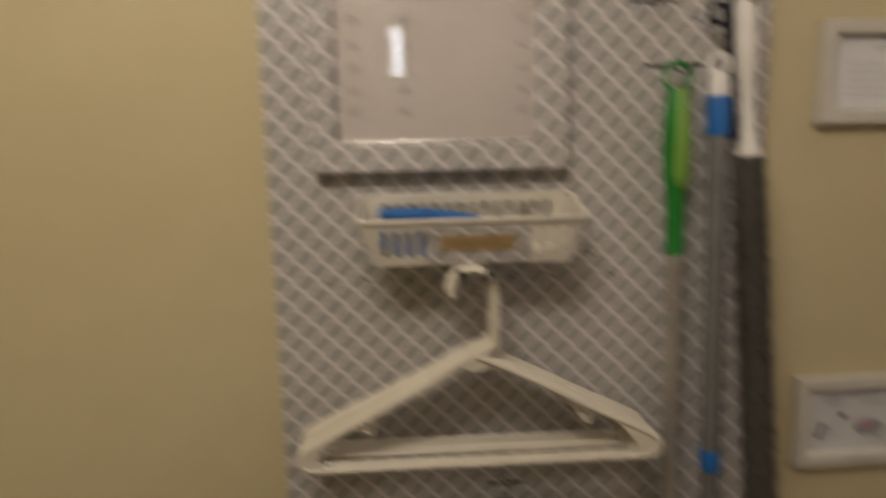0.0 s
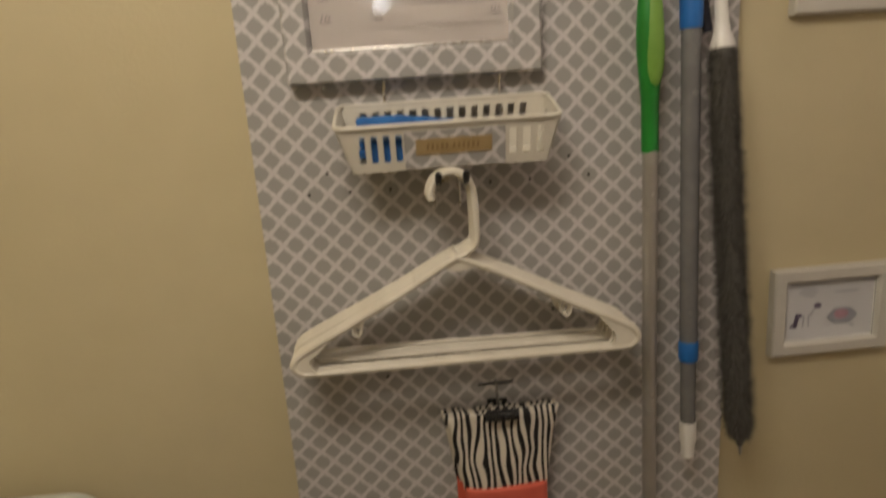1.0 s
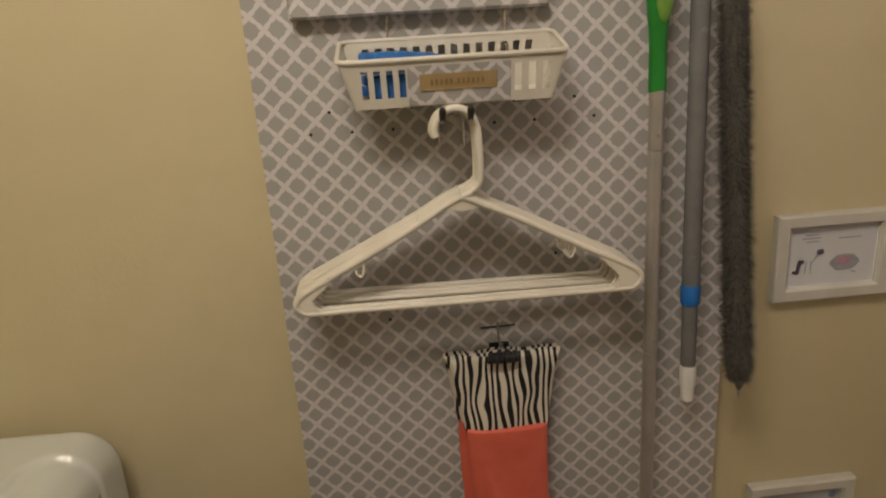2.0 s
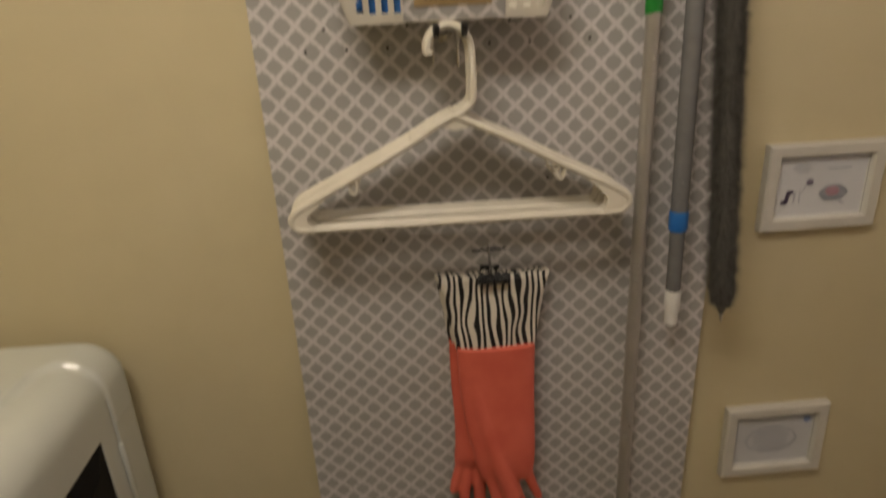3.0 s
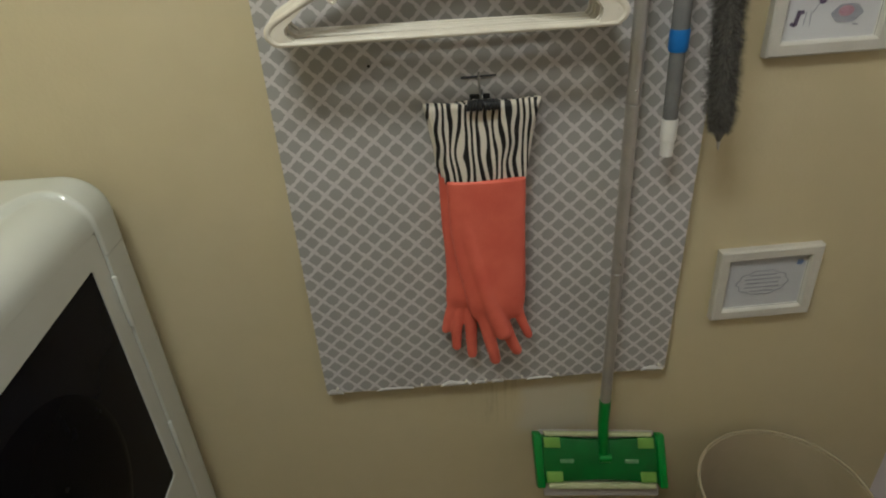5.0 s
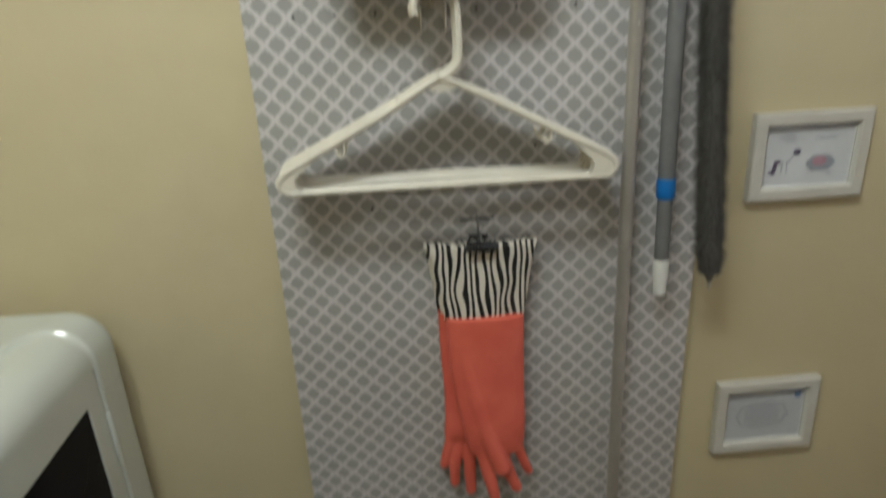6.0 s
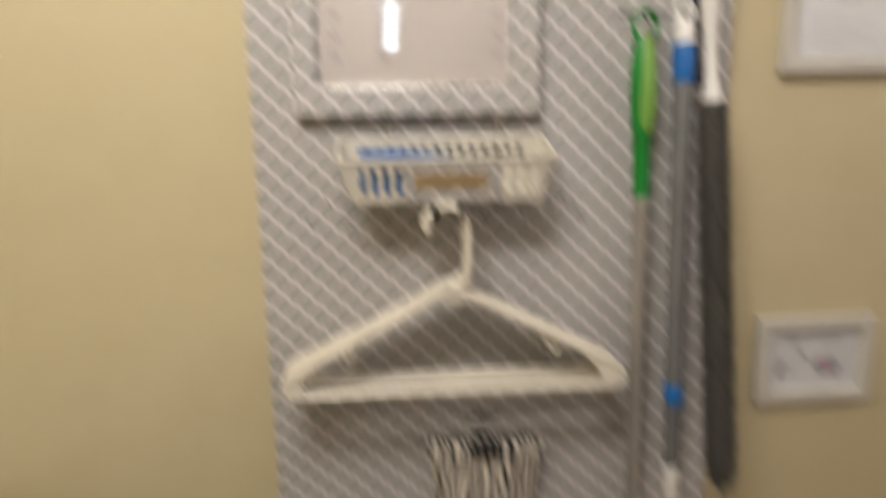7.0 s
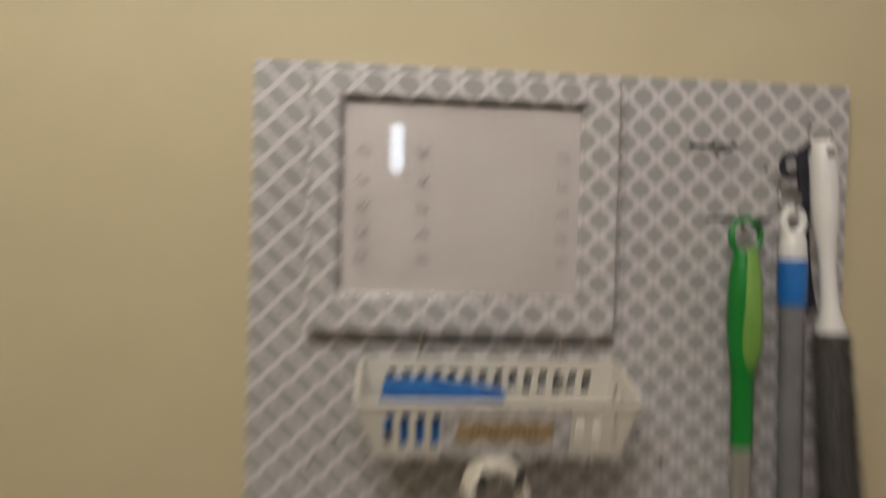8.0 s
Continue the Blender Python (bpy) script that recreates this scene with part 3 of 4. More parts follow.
for x in (-0.0835, -0.0525):
    bm = bmesh.new()
    tube(bm, curve([(x, BY - 0.003, 1.400), (x, BY - 0.004, 1.430), (x, BY - 0.020, 1.436), (x, BY - 0.087, 1.437), (x, BY - 0.100, 1.448)]), 0.0018, 8)
    part("hook_wire", bm, STEEL, double)
    bm = bmesh.new()
    tube(bm, curve([(x, BY - 0.093, 1.440), (x, BY - 0.100, 1.448), (x, BY - 0.103, 1.4535)], 3), [0.0032, 0.0036, 0.0038, 0.0040, 0.0040, 0.0038, 0.0026], 10)
    part("rubber_tip", bm, BLACK, double)
bm = bmesh.new()
box(bm, (-0.0865, BY - 0.0035, 1.430), (-0.0495, BY - 0.0012, 1.441), 0.0008, 2)
part("back_plate", bm, STEEL, double)


# ---- the calendar in its covered frame ----
FY = -0.042
cal = thing("calendar_frame", (-0.097, FY, 1.558), "framed paper calendar, frame covered in trellis contact paper", "picture frame")
bm = bmesh.new()
border(bm, (-0.248, 1.558, 0.054, 1.807), (-0.219, 1.592, 0.019, 1.783), FY, BY - 0.001, 0.004)
part("frame", bm, PAPER_FRAME, cal, sharp=30)
IX0, IZ0, IX1, IZ1 = -0.215, 1.596, 0.015, 1.779
for name, lo, hi in (("lip", (-0.2185, IZ0 - 0.0035), (0.0185, IZ0 - 0.0005)),):
    bm = bmesh.new()
    box(bm, (lo[0], FY + 0.004, lo[1]), (hi[0], FY + 0.012, hi[1]), 0.001, 2)
    part(name, bm, STEEL, cal, "thin bright metal lip below the glass")
bm = bmesh.new()
box(bm, (IX0 - 0.001, FY + 0.0100, IZ0 - 0.001), (IX1 + 0.001, FY + 0.0120, IZ1 + 0.001))
page = part("calendar_sheet", bm, SHEET, cal, "white sheet ruled with faint lines")
bm = bmesh.new()
box(bm, (IX0 - 0.0005, FY + 0.0055, IZ0 - 0.0005), (IX1 + 0.0005, FY + 0.0070, IZ1 + 0.0005))
pane = part("glass", bm, GLASS, cal, "clear reflecting glass")
pane.visible_shadow = False
PY = FY + 0.0095


def ink(parent, y, cx, cz, w, h, material, turn=0.0, name="printed_mark"):
    bm = bmesh.new()
    box(bm, (cx - w / 2, y - 0.0002, cz - h / 2), (cx + w / 2, y + 0.0004, cz + h / 2), turn=Matrix.Rotation(radians(turn), 4, "Y"))
    return part(name, bm, material, parent)


rows_z = [1.733, 1.705, 1.679, 1.654, 1.630]
for z in rows_z + [1.761]:
    ink(page, PY, -0.10, z - 0.013, 0.222, 0.0006, PALE_INK, name="grid_line")
for x in (-0.178, -0.108, -0.030):
    ink(page, PY, x, 1.685, 0.0006, 0.160, PALE_INK, name="grid_line")
ink(page, PY, -0.075, 1.770, 0.085, 0.0025, PALE_INK, name="heading_bar")
ink(page, PY, -0.060, 1.760, 0.115, 0.0020, PALE_INK, name="heading_bar")
rng = random.Random(5)
for k, z in enumerate(rows_z):
    for cx in (-0.197, -0.138, 0.0005):
        for s in range(3):
            ink(page, PY - 0.0003, cx + (s - 1) * 0.0042 + rng.uniform(-0.001, 0.001), z + rng.uniform(-0.002, 0.002), 0.0016, rng.uniform(0.006, 0.010) if cx < -0.05 else 0.0045, INK, rng.uniform(-50, 50), "written_mark")
        ink(page, PY - 0.0003, cx, z - 0.004, 0.014, 0.0014, INK, rng.uniform(-8, 14), "written_mark")


# ---- the storage basket ----
def basket():
    ob = thing("storage_basket", (-0.067, -0.065, 1.455), "ivory slotted plastic basket holding blue cloths", "basket")
    x0, x1, cx = -0.194, 0.060, -0.067
    zt, zb = 1.518, 1.455
    yf, yb = -0.102, -0.0305
    ft, bt = 1.506, 1.530  # the basket leans forward a little

    def shell(u, v, s):
        """A place on a side: u along it 0..1, v up it 0..1."""
        tx, ty = 0.0155 * (1 - v), 0.012 * (1 - v)
        if s == "front":
            return Vector((min(max(x0 + (x1 - x0) * (0.03 + 0.94 * u if 0 < u < 1 else u), x0 + tx), x1 - tx), yf + ty, zb + (ft - zb) * v))
        if s == "back":
            return Vector((x0 + tx + (x1 - x0 - 2 * tx) * u, yb - ty * 0.3, zb + 0.012 + (bt - zb - 0.012) * v))
        x = x0 + tx if s == "left" else x1 - tx
        y = yf + ty + (yb - ty * 0.3 - yf - ty) * u
        return Vector((x, y, zb + 0.012 * u + (ft + (bt - ft) * u - zb - 0.012 * u) * v))

    thick = {"front": Vector((0, 0.0022, 0)), "back": Vector((0, -0.0022, 0)), "left": Vector((0.0022, 0, 0)), "right": Vector((-0.0022, 0, 0))}

    def slab(bm, s, u0, u1, v0, v1):
        q = [shell(u, v, s) for u, v in ((u0, v0), (u1, v0), (u1, v1), (u0, v1))]
        a = [bm.verts.new(p) for p in q]
        b = [bm.verts.new(p + thick[s]) for p in q]
        bm.faces.new(a)
        bm.faces.new(list(reversed(b)))
        for k in range(4):
            j = (k + 1) % 4
            bm.faces.new((a[k], b[k], b[j], a[j]))

    def side(s, slots, v0, v1, name):
        bm = bmesh.new()
        slab(bm, s, 0, 1, 0, v0)
        slab(bm, s, 0, 1, v1, 1)
        edge = 0.0
        for a, b in slots:
            slab(bm, s, edge, a, v0, v1)
            edge = b
        slab(bm, s, edge, 1, v0, v1)
        part(name, bm, BASKET, ob)

    def slots(a, n, pitch, w):
        return [(a + pitch * k, a + pitch * k + w) for k in range(n)]

    side("front", slots(0.072, 4, 0.058, 0.031) + slots(0.785, 3, 0.066, 0.034), 0.22, 0.80, "front_wall")
    side("back", slots(0.09, 14, 0.0605, 0.033), 0.52, 0.86, "back_wall")
    side("left", slots(0.15, 3, 0.26, 0.12), 0.2, 0.8, "side_wall")
    side("right", slots(0.15, 3, 0.26, 0.12), 0.2, 0.8, "side_wall")
    bm = bmesh.new()
    q = [shell(0, 0, "front"), shell(1, 0, "front"), shell(1, 0, "back"), shell(0, 0, "back")]
    a = [bm.verts.new(p) for p in q]
    b = [bm.verts.new(p + Vector((0, 0, 0.0025))) for p in q]
    bm.faces.new(a), bm.faces.new(list(reversed(b)))
    for k in range(4):
        bm.faces.new((a[k], b[k], b[(k + 1) % 4], a[(k + 1) % 4]))
    part("bottom", bm, BASKET, ob)
    bm = bmesh.new()
    r = 0.010
    loop = []
    for px, py, a0 in ((x1 - r, yb - r, 0), (x0 + r, yb - r, 90), (x0 + r, yf + r, 180), (x1 - r, yf + r, 270)):
        for k in range(7):
            a = radians(a0 + 15 * k)
            x, y = px + r * math.cos(a), py + r * math.sin(a)
            loop.append((x, y, ft + (bt - ft) * (y - yf) / (yb - yf)))
    loop.append(loop[0])
    tube(bm, loop, 0.0030, 10, cap=False)
    part("rim", bm, BASKET, ob, "rolled ivory rim")
    bm = bmesh.new()
    slab(bm, "front", 0.285, 0.765, 0.03, 0.86)
    bmesh.ops.translate(bm, verts=bm.verts, vec=(0, -0.0012, 0))
    part("paper_strip", bm, PAPER_STRIP, ob, "strip of trellis paper on the basket front")
    bm = bmesh.new()
    slab(bm, "front", 0.340, 0.700, 0.33, 0.68)
    bmesh.ops.translate(bm, verts=bm.verts, vec=(0, -0.0024, 0))
    tag = part("label_strip", bm, LABEL, ob, "tan label strip with faded print")
    for k in range(11):
        bm = bmesh.new()
        u = 0.390 + 0.0225 * k + (0.012 if k > 4 else 0)
        slab(bm, "front", u, u + 0.012, 0.44, 0.56)
        bmesh.ops.translate(bm, verts=bm.verts, vec=(0, -0.0030, 0))
        part("printed_bar", bm, LABEL_INK, tag)


basket()


def folded_cloth(x0, x1, y0, y1, z0, z1, material, label, folds, sag=0.0):
    ob = thing("folded_cloth", ((x0 + x1) / 2, (y0 + y1) / 2, z0), label, "cloth", "cloths in the basket")
    for k in range(folds):
        bm = bmesh.new()
        a, b = z0 + (z1 - z0) * k / folds, z0 + (z1 - z0) * (k + 1) / folds
        j = 0.002 * math.sin(k * 2.1)
        box(bm, (x0 + j, y0, a), (x1 + j, y1, b - 0.0006), min(0.003, (b - a) * 0.42), 3)
        bmesh.ops.subdivide_edges(bm, edges=[e for e in bm.edges if abs(e.verts[0].co.x - e.verts[1].co.x) > 0.03], cuts=14)
        for v in bm.verts:
            v.co += Vector((0, 0, 0.0012 * noise.noise(v.co * 60) - sag * max(0.0, v.co.x - x0 - 0.05) * (v.co.z - z0) / (z1 - z0)))
        part("fold", bm, material, ob)


folded_cloth(-0.172, -0.056, -0.064, -0.044, 1.4690, 1.5175, CLOTH, "folded bright blue cleaning cloth in the basket", 4, 0.14)
folded_cloth(-0.160, -0.112, -0.086, -0.067, 1.4620, 1.4900, CLOTH, "folded blue cleaning cloth at the basket front", 1)
folded_cloth(-0.108, -0.050, -0.086, -0.067, 1.4620, 1.4900, PALE_CLOTH, "folded pale blue cloth in the basket", 3)
folded_cloth(-0.168, -0.048, -0.087, -0.066, 1.4905, 1.4985, PALE_CLOTH, "thin pale blue cloth lying over the others", 2)


# ---- the clothes hangers ----
def clothes_hanger():
    """Built about the top of its hook, in the plane y = 0."""
    ob = thing("clothes_hanger", (0, 0, 0), "ivory plastic tubular clothes hanger on the steel hook", "hanger", "clothes hangers")
    s = 0.0051
    bm = bmesh.new()
    hook = [(-0.0285, 0, -0.0310), (-0.0300, 0, -0.0225), (-0.0225, 0, -0.008), (-0.006, 0, -0.0005), (0.0115, 0, -0.005), (0.0225, 0, -0.020), (0.0250, 0, -0.040), (0.0255, 0, -0.070), (0.0205, 0, -0.087), (0.006, 0, -0.099)]
    tube(bm, curve([(x * 0.90 if z > -0.06 else x * (0.90 if z > -0.08 else 1.0), y, z) for x, y, z in hook], 7), 0.0042, 12)
    part("hook", bm, HANGER, ob)
    bm = bmesh.new()
    lower = -0.2300
    left = [(0.012, 0, -0.096), (-0.015, 0, -0.107), (-0.060, 0, -0.134), (-0.120, 0, -0.166), (-0.178, 0, -0.196), (-0.1985, 0, -0.2085), (-0.2035, 0, -0.2190), (-0.1970, 0, -0.2275), (-0.183, 0, lower), (-0.10, 0, lower)]
    right = [(-0.004, 0, -0.099), (0.020, 0, -0.109), (0.072, 0, -0.134), (0.132, 0, -0.166), (0.190, 0, -0.195), (0.2100, 0, -0.2075), (0.2150, 0, -0.2180), (0.2085, 0, -0.2270), (0.195, 0, lower), (0.10, 0, lower)]
    frame_line = curve([*left, (0, 0, lower), *reversed(right)], 6)
    tube(bm, frame_line, [s if p.z > -0.21 else max(0.0033, s - (-0.21 - p.z) * 0.04) for p in frame_line], 12, 0.85, (0, 0, 1))
    part("shoulder_loop", bm, HANGER, ob)
    bm = bmesh.new()
    plate(bm, [(-0.022, -0.109), (0.002, -0.099), (0.024, -0.110), (0.013, -0.1155), (0.001, -0.1175), (-0.010, -0.1155)], -0.0018, 0.0018)
    part("gusset", bm, HANGER, ob)
    bm = bmesh.new()
    plate(bm, [(0.160, -0.1810), (0.190, -0.1955), (0.209, -0.2075), (0.2145, -0.2180), (0.208, -0.2270), (0.195, lower), (0.180, lower), (0.1865, -0.2225), (0.1875, -0.2125), (0.178, -0.2010)], -0.0030, 0.0030)
    part("end_web", bm, HANGER, ob)
    bm = bmesh.new()
    plate(bm, [(-0.148, -0.1805), (-0.178, -0.1960), (-0.1975, -0.2085), (-0.2030, -0.2190), (-0.1965, -0.2275), (-0.183, lower), (-0.172, lower), (-0.183, -0.2205), (-0.184, -0.2120), (-0.172, -0.2025)], -0.0030, 0.0030)
    part("end_web", bm, HANGER, ob)
    for x, z in ((-0.124, -0.170), (0.128, -0.166)):
        bm = bmesh.new()
        tube(bm, curve([(x + 0.004, 0, z), (x + 0.004, 0, z - 0.012), (x, 0, z - 0.018), (x - 0.005, 0, z - 0.014), (x - 0.005, 0, z - 0.009)]), 0.0018, 8)
        part("strap_notch", bm, HANGER, ob)
    return ob


first = clothes_hanger()
spots = [(-0.066, -0.1045, 1.4520, 0.3, 0.1, 0.0), (-0.0670, -0.0985, 1.4521, -0.4, -0.10, 1.5), (-0.0645, -0.0925, 1.4519, 0.5, 0.55, 5.0), (-0.0680, -0.0865, 1.4521, -0.7, 0.20, 6.4), (-0.0655, -0.0805, 1.4520, 0.4, 0.50, 8.6)]
for k, (x, y, z, yaw, lean, swing) in enumerate(spots):
    m = pose(x, y, z, swing, lean, yaw)
    if k == 0:
        first.matrix_basis = m
    else:
        copy_thing(first, m)


# ---- the gloves ----
def loft(bm, sections, seg=28):
    """Flattened round sections: centre x, y, z, half width, half depth."""
    rings = []
    for x, y, z, w, d in sections:
        ring = []
        for k in range(seg):
            a = 2 * math.pi * k / seg
            c, s = math.cos(a), math.sin(a)
            ring.append(bm.verts.new((x + w * math.copysign(abs(c) ** 0.8, c), y + d * s, z)))
        rings.append(ring)
    for r, t in zip(rings, rings[1:]):
        for k in range(seg):
            bm.faces.new((r[k], r[(k + 1) % seg], t[(k + 1) % seg], t[k]))
    bm.faces.new(list(reversed(rings[0])))
    bm.faces.new(rings[-1])


def finger(bm, pts, r0, r1, flat=0.72):
    line = curve(pts, 5)
    n = len(line) - 1
    line = line + [line[-1] + (line[-1] - line[-2]).normalized() * r1 * f for f in (0.45, 0.8, 0.97)]
    radii = [r0 + (r1 - r0) * k / n for k in range(n + 1)] + [r1 * 0.89, r1 * 0.6, r1 * 0.22]
    tube(bm, line, radii, 14, flat, (0, 1, 0))


def glove(label, cuff, sleeve, fingers, y, frill):
    ob = thing("rubber_glove", (cuff[0][0], y, cuff[0][1]), label, "glove", "pair of rubber gloves")
    bm = bmesh.new()
    loft(bm, sleeve)
    for f in fingers:
        finger(bm, *f)
    rub = part("rubber_sleeve", bm, RUBBER, ob, "coral rubber glove with long fingers", sharp=180)
    fuse = rub.modifiers.new("fuse", "REMESH")
    fuse.mode, fuse.voxel_size, fuse.use_smooth_shade = "VOXEL", 0.0021, True
    ease = rub.modifiers.new("ease", "SMOOTH")
    ease.factor, ease.iterations = 0.5, 9
    # The cuff is an open flattened sleeve of cloth, wavy at its top.
    bm = bmesh.new()
    seg, steps, rings = 72, 14, []
    for s in range(steps + 1):
        t = s / steps
        cx = cuff[0][0] + (cuff[1][0] - cuff[0][0]) * t
        cz = cuff[0][1] + (cuff[1][1] - cuff[0][1]) * t
        hw = cuff[0][2] + (cuff[1][2] - cuff[0][2]) * t ** 0.85
        ring = []
        for k in range(seg):
            a = 2 * math.pi * k / seg
            c, sn = math.cos(a), math.sin(a)
            x = cx + hw * c
            ripple = frill * (1 - t) * math.sin(8 * a + 1.3) + 0.0018 * math.sin(3 * a + 5 * t)
            tilt = (cuff[2]) * (x - cx)
            ring.append(bm.verts.new((x, y + (0.007 + 0.004 * t) * sn + ripple, cz + tilt + 0.0015 * (1 - t) * math.sin(5 * a))))
        rings.append(ring)
    for r, t in zip(rings, rings[1:]):
        for k in range(seg):
            bm.faces.new((r[k], r[(k + 1) % seg], t[(k + 1) % seg], t[k]))
    cloth = part("cuff", bm, ZEBRA, ob, "zebra print fabric cuff", sharp=180)
    thick = cloth.modifiers.new("thick", "SOLIDIFY")
    thick.thickness = 0.0012
    return ob


GY = -0.050
glove("coral rubber glove with zebra cuff, hanging from a clip",
      ((-0.017, 1.122, 0.079), (-0.0155, 1.006, 0.0575), 0.00),
      [(-0.0150, GY - 0.004, 1.012, 0.0570, 0.012), (-0.0150, GY - 0.004, 0.985, 0.0570, 0.013), (-0.0140, GY - 0.004, 0.930, 0.0560, 0.013), (-0.010, GY - 0.006, 0.870, 0.0530, 0.0135), (-0.0055, GY - 0.008, 0.830, 0.0490, 0.0145), (-0.004, GY - 0.008, 0.800, 0.0465, 0.0135), (-0.003, GY - 0.008, 0.782, 0.0430, 0.0110), (-0.002, GY - 0.008, 0.768, 0.0395, 0.0050)],
      [([(-0.030, GY - 0.007, 0.800), (-0.014, GY - 0.012, 0.725), (-0.006, GY - 0.010, 0.684)], 0.0125, 0.0094),
       ([(-0.004, GY - 0.007, 0.800), (0.016, GY - 0.010, 0.735), (0.030, GY - 0.008, 0.699)], 0.0120, 0.0092),
       ([(0.028, GY - 0.006, 0.800), (0.036, GY - 0.006, 0.765), (0.050, GY - 0.004, 0.727)], 0.0100, 0.0074),
       ([(-0.052, GY + 0.000, 0.990), (-0.041, GY - 0.0075, 0.915), (-0.018, GY - 0.0140, 0.820), (0.005, GY - 0.0180, 0.748)], 0.0135, 0.0145, 0.85)],
      GY, 0.0035)
BACK = GY + 0.020
glove("coral rubber glove with zebra cuff, behind its pair",
      ((-0.018, 1.117, 0.0805), (-0.026, 1.010, 0.0560), 0.0),
      [(-0.0270, BACK, 1.018, 0.0555, 0.0085), (-0.0280, BACK, 0.985, 0.0550, 0.009), (-0.0300, BACK, 0.930, 0.0520, 0.010), (-0.0330, BACK - 0.002, 0.870, 0.0460, 0.011), (-0.0370, BACK - 0.004, 0.830, 0.0430, 0.013), (-0.0400, BACK - 0.006, 0.802, 0.0428, 0.0125), (-0.0410, BACK - 0.006, 0.787, 0.0415, 0.0090), (-0.0415, BACK - 0.006, 0.776, 0.0385, 0.0045)],
      [([(-0.060, BACK - 0.001, 0.820), (-0.079, BACK - 0.008, 0.766), (-0.0855, BACK - 0.008, 0.738)], 0.0098, 0.0074),
       ([(-0.052, BACK - 0.001, 0.820), (-0.067, BACK - 0.010, 0.745), (-0.0690, BACK - 0.010, 0.703)], 0.0108, 0.0084),
       ([(-0.041, BACK - 0.005, 0.815), (-0.044, BACK - 0.012, 0.735), (-0.0435, BACK - 0.012, 0.686)], 0.0118, 0.0090),
       ([(-0.020, BACK - 0.006, 0.790), (-0.018, BACK - 0.008, 0.745), (-0.014, BACK - 0.008, 0.712)], 0.0120, 0.0085)],
      BACK, 0.002)

clip = thing("glove_clip", (-0.018, GY, 1.125), "black plastic claw clip gripping the glove cuffs", "clip")
for sx in (-1, 1):
    for k in range(5):
        bm = bmesh.new()
        x = -0.018 + sx * (0.0025 + 0.0042 * k)
        tip = 1.1140 - 0.0012 * (k % 2) + 0.0009 * k
        tube(bm, curve([(x - sx * 0.001, GY - 0.010, 1.1265), (x, GY - 0.0175, 1.1245), (x + sx * 0.0008, GY - 0.0185, 1.118), (x + sx * 0.0014, GY - 0.0125, tip)], 4), [0.0024] * 10 + [0.0020, 0.0015, 0.0010], 8)
        part("claw", bm, BLACK, clip)
    bm = bmesh.new()
    tube(bm, curve([(-0.018 + sx * 0.003, GY - 0.006, 1.1250), (-0.018 + sx * 0.009, GY - 0.010, 1.1258), (-0.018 + sx * 0.015, GY - 0.011, 1.1252), (-0.018 + sx * 0.020, GY - 0.010, 1.1240)], 4), 0.0026, 8)
    part("finger_wing", bm, BLACK, clip)
bm = bmesh.new()
box(bm, (-0.0385, GY - 0.0165, 1.1185), (0.0025, GY - 0.0100, 1.1275), 0.0024, 2)
part("front_jaw", bm, BLACK, clip)
bm = bmesh.new()
box(bm, (-0.032, GY + 0.028, 1.104), (-0.004, GY + 0.0295, 1.1245), 0.0006, 2)
part("back_jaw", bm, BLACK, clip)
bm = bmesh.new()
tube(bm, curve([(-0.0185, GY - 0.010, 1.1265), (-0.0185, GY - 0.012, 1.1310), (-0.0188, GY - 0.006, 1.1345), (-0.0190, GY + 0.002, 1.1320), (-0.0190, GY + 0.001, 1.1270)], 4), 0.0010, 6)
part("wire_ring", bm, STEEL, clip)


